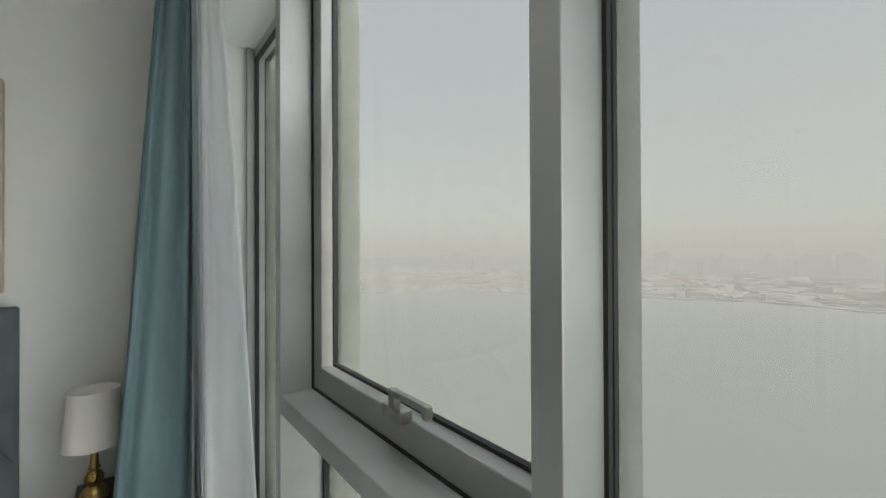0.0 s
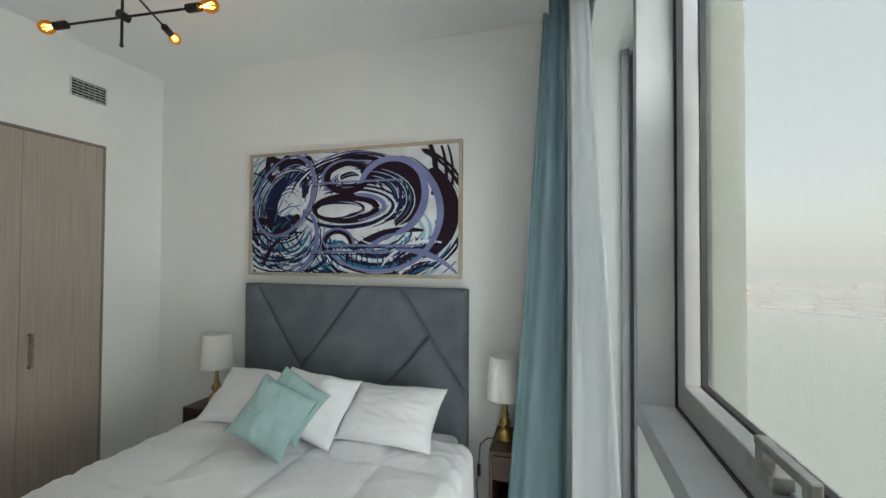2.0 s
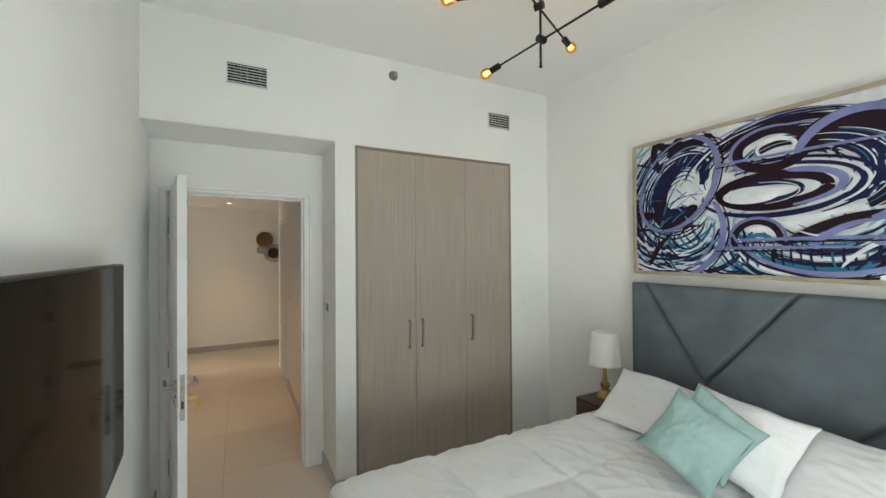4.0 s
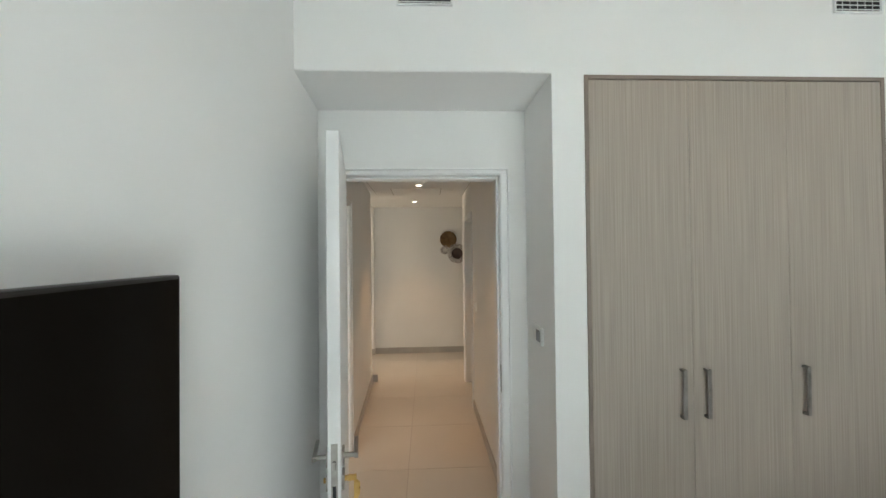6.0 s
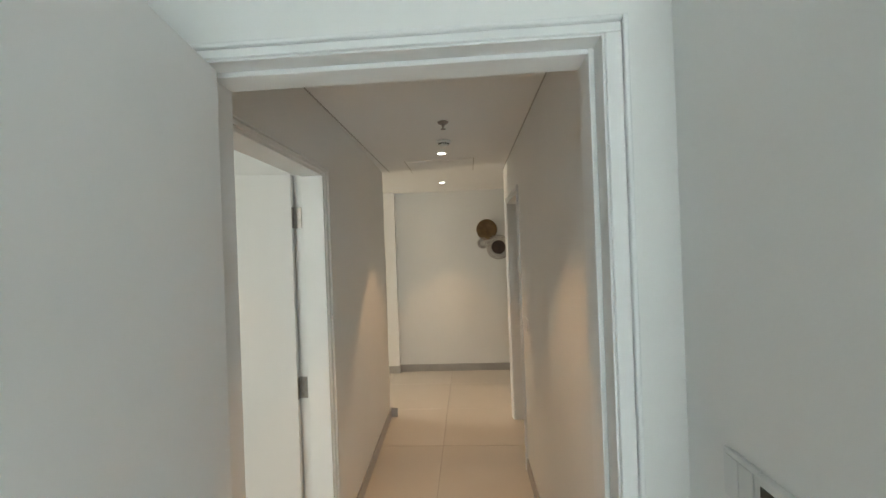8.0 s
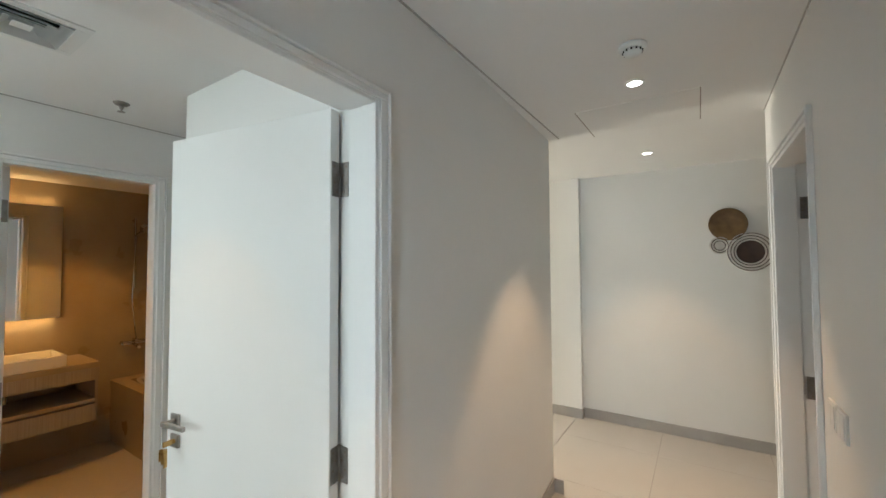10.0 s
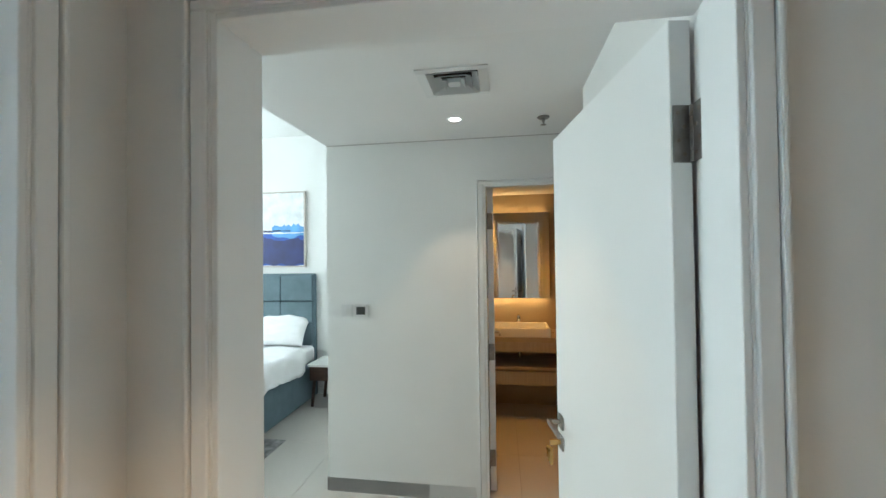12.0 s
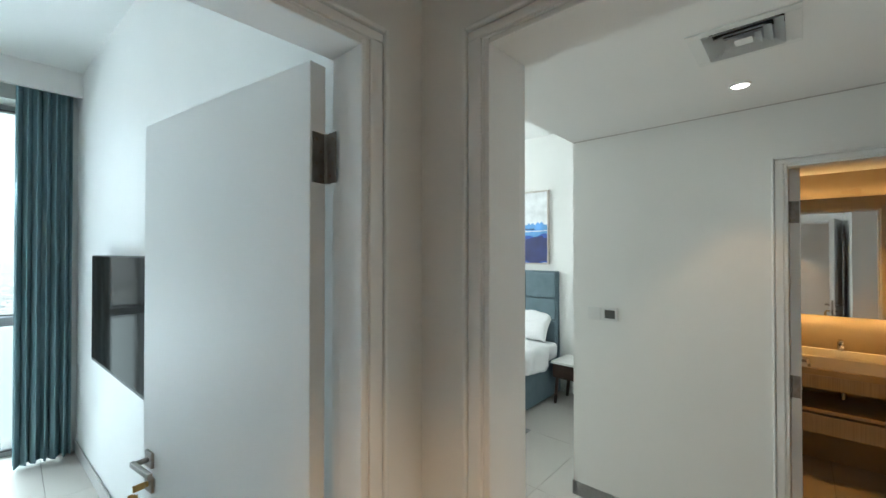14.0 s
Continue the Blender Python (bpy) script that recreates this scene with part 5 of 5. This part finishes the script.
mx = empty("bath_mixer", pose(-2.40, BY, 0.89), "chrome bath mixer on the tiled wall", "tap")
part("bar", rod(bmesh.new(), (-0.09, 0.06, 0), (0.09, 0.06, 0), 0.022, 20), CHROME, mx)
part("inlet", rod(bmesh.new(), (-0.075, 0, 0), (-0.075, 0.06, 0), 0.02, 16), CHROME, mx)
part("inlet", rod(bmesh.new(), (0.075, 0, 0), (0.075, 0.06, 0), 0.02, 16), CHROME, mx)
part("spout", rod(bmesh.new(), (0, 0.06, -0.01), (0, 0.19, -0.03), 0.014, 16), CHROME, mx)
part("lever", box(-0.012, 0.012, 0.05, 0.14, 0.03, 0.042, bevel=0.003), CHROME, mx)
shw = empty("shower_set", pose(-2.40, BY, 0), "chrome shower rail with a hand shower and hose", "shower")
part("rail", rod(bmesh.new(), (0, 0.05, 1.42), (0, 0.05, 2.1), 0.010, 14), CHROME, shw)
for z in (1.44, 2.08):
    part("bracket", rod(bmesh.new(), (0, 0, z), (0, 0.05, z), 0.012, 14), CHROME, shw)
b = rod(bmesh.new(), (0.0, 0.075, 1.93), (-0.04, 0.16, 2.0), 0.012, 12)
rod(b, (-0.035, 0.15, 2.005), (-0.05, 0.185, 1.985), 0.045, 20)
part("hand_shower", b, CHROME, shw)
part("hose", tube([(0, 0.08, 1.92), (0.02, 0.09, 1.6), (0.03, 0.09, 1.3), (0.0, 0.08, 1.05), (-0.02, 0.07, 0.93)], 0.007), CHROME, shw)
hk = tagged(part("robe_hook", rod(box(-2.945, -2.93, -2.92, -2.88, 1.68, 1.72, bevel=0.003), (-2.935, -2.9, 1.70), (-2.88, -2.9, 1.70), 0.008), CHROME), "chrome robe hook on the tiled wall", "hook")

# ---- second bedroom ----
b2 = empty("bed", pose(0, 0, 0), "grey-blue upholstered bed with a square-panelled headboard", "bed")
HX0, HX1 = 0.92, 2.62
BLUEGREY = varied(material("blue_grey_upholstery", (0.12, 0.17, 0.2), 0.85), (0.10, 0.145, 0.17), (0.14, 0.19, 0.22), noise_scale=6, bump=0.2, bump_scale=300)
part("headboard_frame", box(HX0, HX1, -3.992, -3.93, 0.0, 1.48, bevel=0.012), BLUEGREY, b2)
for k in range(4):
    for z0, z1 in ((0.6, 0.88), (0.885, 1.14), (1.145, 1.465)):
        w4 = (HX1 - HX0 - 0.03) / 4
        part("headboard_panel", box(HX0 + 0.015 + k * w4 + 0.002, HX0 + 0.015 + (k + 1) * w4 - 0.002, -3.94, -3.90, z0 + 0.002, z1 - 0.002, bevel=0.014, seg=3), BLUEGREY, b2)
part("bed_base", box(HX0 - 0.05, HX1 + 0.05, -3.92, -1.95, 0.03, 0.42, bevel=0.02), BLUEGREY, b2)
part("mattress", box(HX0 - 0.02, HX1 + 0.02, -3.91, -1.97, 0.42, 0.62, bevel=0.05, seg=4), LINEN, b2)


def duvet_two():
    b = bmesh.new()
    n, m = 60, 70
    g = []
    for j in range(m + 1):
        row = []
        for i in range(n + 1):
            u, v = i / n, j / m
            a = -0.30 + (HX1 - HX0 + 0.64) * u
            wdt = HX1 - HX0 + 0.06
            r = 0.06
            if a < 0:
                q = -a
                x, z = -r * math.sin(min(q / r, math.pi / 2)), -(r - r * math.cos(min(q / r, math.pi / 2))) - max(0, q - r * 1.57)
            elif a > wdt:
                q = a - wdt
                x, z = wdt + r * math.sin(min(q / r, math.pi / 2)), -(r - r * math.cos(min(q / r, math.pi / 2))) - max(0, q - r * 1.57)
            else:
                x, z = a, 0.0
            X, Y = HX0 - 0.03 + x, -3.55 + 1.6 * v
            wv = 0.02 * noise.noise((X * 3, Y * 3, 4)) + 0.016 * (1 - abs(noise.noise((X * 6 + Y, Y * 7, 1)))) ** 5
            row.append(b.verts.new((X + (0.014 * math.sin(Y * 19) if z < -0.06 else 0), Y, 0.66 + max(z, -0.25 - 0.03 * math.sin(Y * 7)) + wv)))
        g.append(row)
    for j in range(m):
        for i in range(n):
            b.faces.new((g[j][i], g[j][i + 1], g[j + 1][i + 1], g[j + 1][i]))
    o = part("duvet", b, LINEN, None, "", True)
    md = o.modifiers.new("thickness", 'SOLIDIFY')
    md.thickness, md.offset = 0.015, -1
    tagged(o, "white duvet over the second bed, hanging at the side", "duvet")


duvet_two()
pillow("pillow", pose(1.30, -3.70, 0.64, -40, 0, 180), 0.66, 0.44, 0.16, LINEN, "white pillow against the blue-grey headboard", "pillow", 21)
pillow("pillow", pose(2.15, -3.70, 0.64, -40, 0, 180), 0.66, 0.44, 0.16, LINEN, "white pillow against the blue-grey headboard", "pillow", 25)


def picture_two():
    w, h = 0.80, 0.94
    o = empty("painting", pose(1.055 + w / 2, -3.998, 2.03, 0, 0, 180), "abstract seascape painting, white above deep blue, in a thin pale frame", "painting")
    f = 0.016
    for a in ((-w / 2, w / 2, h / 2 - f, h / 2), (-w / 2, w / 2, -h / 2, -h / 2 + f), (-w / 2, -w / 2 + f, -h / 2 + f, h / 2 - f), (w / 2 - f, w / 2, -h / 2 + f, h / 2 - f)):
        part("frame_bar", box(a[0], a[1], -0.04, 0, a[2], a[3], bevel=0.002), PALEFRAME, o)
    cv = part("canvas", box(-w / 2 + f, w / 2 - f, -0.026, -0.002, -h / 2 + f, h / 2 - f), INK[0], o)
    iw, ih = w / 2 - f, h / 2 - f
    rnd = random.Random(2)
    def blotch(z0, z1, x0, x1, ink, k, rough):
        b = bmesh.new()
        n = 40
        up, lo = [], []
        for i in range(n + 1):
            x = x0 + (x1 - x0) * i / n
            up.append(b.verts.new((x, -0.0264 - 0.0003 * k, max(-ih, min(ih, z1 + rough * noise.noise((x * 9, k * 3.1, 0)) + rough * 0.5 * noise.noise((x * 31, k, 2)))))))
            lo.append(b.verts.new((x, -0.0264 - 0.0003 * k, max(-ih, min(ih, z0 + rough * noise.noise((x * 7, k * 1.7, 5)))))))
        for i in range(n):
            b.faces.new((lo[i], lo[i + 1], up[i + 1], up[i]))
        part("paint_patch", b, ink, cv)
    blotch(-ih, -0.03, -iw, iw, INKBLUE[0], 1, 0.02)
    blotch(-ih, -0.12, -iw, iw, INKBLUE[1], 2, 0.05)
    blotch(-0.10, 0.05, -0.05, iw, INKBLUE[2], 3, 0.06)
    blotch(-0.05, -0.035, -iw, iw, INK[0], 4, 0.01)
    blotch(-0.028, -0.012, -iw, 0.2, INK[2], 5, 0.012)


PALEFRAME = varied(material("pale_wood_frame", (0.5, 0.46, 0.42), 0.5), (0.44, 0.40, 0.36), (0.55, 0.5, 0.46), scale=(1, 1, 8), noise_scale=8)
INKBLUE = [varied(material("sea_" + n, c, 0.45), tuple(v * 0.7 for v in c), tuple(min(1, v * 1.3) for v in c), noise_scale=6) for n, c in (("cobalt", (0.02, 0.07, 0.36)), ("indigo", (0.012, 0.02, 0.12)), ("azure", (0.12, 0.30, 0.62)))]
picture_two()

n2 = empty("nightstand", pose(0.60, -3.55, 0), "dark wood bedside table with a white top and splayed legs", "bedside table")
part("top", box(-0.22, 0.22, -0.40, 0.0, 0.455, 0.48, bevel=0.003), CERAMIC, n2, "white top")
part("drawer_box", box(-0.20, 0.20, -0.39, -0.008, 0.30, 0.455, bevel=0.003), WALNUT, n2)
for sx in (-1, 1):
    for y in (-0.36, -0.05):
        b = bmesh.new()
        rod(b, (sx * 0.16, y, 0.31), (sx * 0.19, y, 0.0), 0.018, 12)
        part("leg", b, WALNUT, n2)
ph = tagged(part("alarm_clock", cuboid(box(0.50, 0.60, -3.74, -3.68, 0.481, 0.525, bevel=0.008), 0.52, 0.58, -3.735, -3.69, 0.52, 0.545, bevel=0.006), BLACK), "small black clock on the white bedside table top", "clock")
rug = tagged(part("rug", box(0.64, 2.4, -2.79, -1.2, -0.002, 0.008, bevel=0.003), RUG), "grey mottled short-pile rug beside the bed", "rug")

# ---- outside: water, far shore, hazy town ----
# near-black base; the glow below stands in for lit water and haze
WATER = varied(material("water_with_painted_haze", (0.06, 0.065, 0.06), 0.9, 0.0, 0.0), (0.055, 0.06, 0.055), (0.065, 0.07, 0.065), scale=(0.004, 0.012, 1), noise_scale=1.0, detail=3)
# haze over the water, put in as glow: paler with distance, faint wind streaks
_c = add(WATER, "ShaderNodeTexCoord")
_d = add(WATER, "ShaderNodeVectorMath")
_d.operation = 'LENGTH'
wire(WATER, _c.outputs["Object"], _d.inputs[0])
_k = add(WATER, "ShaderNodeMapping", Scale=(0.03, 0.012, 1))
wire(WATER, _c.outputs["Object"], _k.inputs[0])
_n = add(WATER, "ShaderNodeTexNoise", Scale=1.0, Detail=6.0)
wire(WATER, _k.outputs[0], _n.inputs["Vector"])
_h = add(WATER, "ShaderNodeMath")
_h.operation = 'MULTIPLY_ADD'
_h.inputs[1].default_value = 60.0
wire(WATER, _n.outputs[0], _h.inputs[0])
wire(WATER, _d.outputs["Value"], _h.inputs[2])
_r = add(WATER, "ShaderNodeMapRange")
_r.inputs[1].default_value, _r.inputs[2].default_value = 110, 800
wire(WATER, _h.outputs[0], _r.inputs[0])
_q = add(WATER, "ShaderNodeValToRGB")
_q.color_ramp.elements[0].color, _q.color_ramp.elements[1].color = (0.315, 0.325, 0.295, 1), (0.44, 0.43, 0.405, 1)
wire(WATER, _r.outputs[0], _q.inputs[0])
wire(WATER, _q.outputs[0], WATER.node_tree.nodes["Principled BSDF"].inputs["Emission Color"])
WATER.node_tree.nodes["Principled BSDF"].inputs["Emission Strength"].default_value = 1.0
SEA = -78.0
tagged(part("water", box(40, 4500, -4500, 4500, SEA - 2, SEA), WATER), "calm pale green-grey creek water with haze in its glow", "water", kind="structure")
GREENBANK = varied(material("planted_bank", (0.09, 0.14, 0.06), 0.9), (0.06, 0.10, 0.04), (0.13, 0.18, 0.08), scale=(0.2, 0.2, 0.2), noise_scale=1.0, bump=0.4)
tagged(part("ground", box(4.5, 75, -400, 400, SEA - 3, SEA + 2), GREENBANK), "green planted bank below the building", "ground", kind="structure")
# base colours are paled for haze before any glow is added
HAZE = [varied(material("painted_haze_" + n, c, 1.0, 0.0, 0.0), tuple(v * 0.93 for v in c), tuple(min(1, v * 1.05) for v in c), scale=(0.02, 0.02, 0.02), noise_scale=3, detail=8) for n, c in (
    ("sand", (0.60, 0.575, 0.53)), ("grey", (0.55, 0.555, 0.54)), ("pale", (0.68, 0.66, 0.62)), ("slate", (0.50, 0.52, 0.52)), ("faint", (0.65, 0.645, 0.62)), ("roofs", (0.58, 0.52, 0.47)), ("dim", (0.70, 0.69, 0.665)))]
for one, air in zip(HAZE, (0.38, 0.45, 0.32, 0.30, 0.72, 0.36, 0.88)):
    # thick haze before the far shore, put in: emission for airlight, base colours dimmed
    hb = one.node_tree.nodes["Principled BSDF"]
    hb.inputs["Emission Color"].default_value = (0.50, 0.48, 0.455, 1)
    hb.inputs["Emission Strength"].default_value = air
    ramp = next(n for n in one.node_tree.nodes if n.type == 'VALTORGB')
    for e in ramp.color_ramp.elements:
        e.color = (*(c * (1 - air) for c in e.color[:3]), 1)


def ring_at(az, r):
    return r * math.sin(radians(az)), r * math.cos(radians(az))


def shore_line(az):
    """How far off the shore lies at a bearing, with shallow bays."""
    return 800 - 0.5 * az + 14 * math.sin(az * 0.35) + 6 * math.sin(az * 1.3 + 1)


b = bmesh.new()
prev = None
for k in range(0, 141):
    az = -20 + k
    r = shore_line(az)
    cur = [b.verts.new((*ring_at(az, q), z)) for q, z in ((r, SEA - 2), (r, SEA + 1.5), (1640, SEA + 1.5), (1640, SEA - 2))]
    if prev:
        for m in range(4):
            b.faces.new((prev[m], cur[m], cur[(m + 1) % 4], prev[(m + 1) % 4]))
    prev = cur
bmesh.ops.recalc_face_normals(b, faces=b.faces)
tagged(part("far_shore", b, HAZE[0]), "low sandy far shore with haze painted in", "shore", kind="structure")
rnd = random.Random(11)


def bulk(name, mats, count, q0, q1, az0, az1, h0, h1, w0, w1, label, cat):
    """Far, uncountable blocks of a hazy town with stepped roofs, one mesh of kind stuff. q: depth behind the shore line."""
    b = bmesh.new()
    for k in range(count):
        az = rnd.uniform(az0, az1)
        x, y = ring_at(az, shore_line(az) + q0 + (q1 - q0) * rnd.random() ** 1.4)
        w, d, h = rnd.uniform(w0, w1), rnd.uniform(w0, w1) * 0.6, h0 + (h1 - h0) * rnd.random() ** 2
        n0 = len(b.faces)
        z0 = SEA + 1 if q0 > 0 else SEA - 0.5
        m = pose(x, y, 0, 0, 0, rnd.uniform(-25, 25) - az)
        v0 = len(b.verts)
        cuboid(b, -w / 2, w / 2, 0, d, z0, z0 + h)
        if rnd.random() < 0.6:
            cuboid(b, -w * 0.3, w * 0.2, d * 0.2, d * 0.7, z0 + h, z0 + h * 1.15)
        b.verts.ensure_lookup_table()
        bmesh.ops.transform(b, matrix=m, verts=b.verts[v0:])
        mi = rnd.randrange(len(mats))
        b.faces.ensure_lookup_table()
        for f in b.faces[n0:]:
            f.material_index = mi
    tagged(part(name, b, mats), label, cat, kind="stuff")


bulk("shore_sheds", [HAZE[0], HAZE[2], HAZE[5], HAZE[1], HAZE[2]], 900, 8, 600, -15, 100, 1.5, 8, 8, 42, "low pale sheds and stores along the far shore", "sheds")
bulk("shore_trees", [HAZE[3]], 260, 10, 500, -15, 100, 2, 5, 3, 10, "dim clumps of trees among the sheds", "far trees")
bulk("town_blocks", [HAZE[4]], 260, 620, 820, -15, 100, 4, 14, 18, 60, "low town blocks behind the shore, haze painted in", "town blocks")
bulk("town_towers", [HAZE[6]], 70, 790, 835, 38, 100, 14, 68, 20, 55, "tower blocks made faint by painted haze", "tower blocks")
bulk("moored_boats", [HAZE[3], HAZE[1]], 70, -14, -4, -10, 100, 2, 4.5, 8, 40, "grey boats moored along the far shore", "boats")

# ---- floor tiles, last ----
tile_mesh = {}


def tile_piece(w, d):
    key = (round(w, 3), round(d, 3))
    if key not in tile_mesh:
        tile_mesh[key] = mesh_of(box(0, w, 0, d, -0.010, 0.0, bevel=0.0012, seg=1), "tile", TILE)
    return tile_mesh[key]


S, J = 0.8, 0.0025
for i in range(-8, 6):
    for k in range(-9, 5):
        x0, y0 = -0.66 + i * S, 0.41 + k * S
        if x0 > 3.7 or x0 < -6.5 or y0 > 3.1 or y0 < -6.0:
            continue
        t = new("tile", tile_piece(S - J, S - J))
        t.location = (x0, y0, 0)
        t.parent = floor
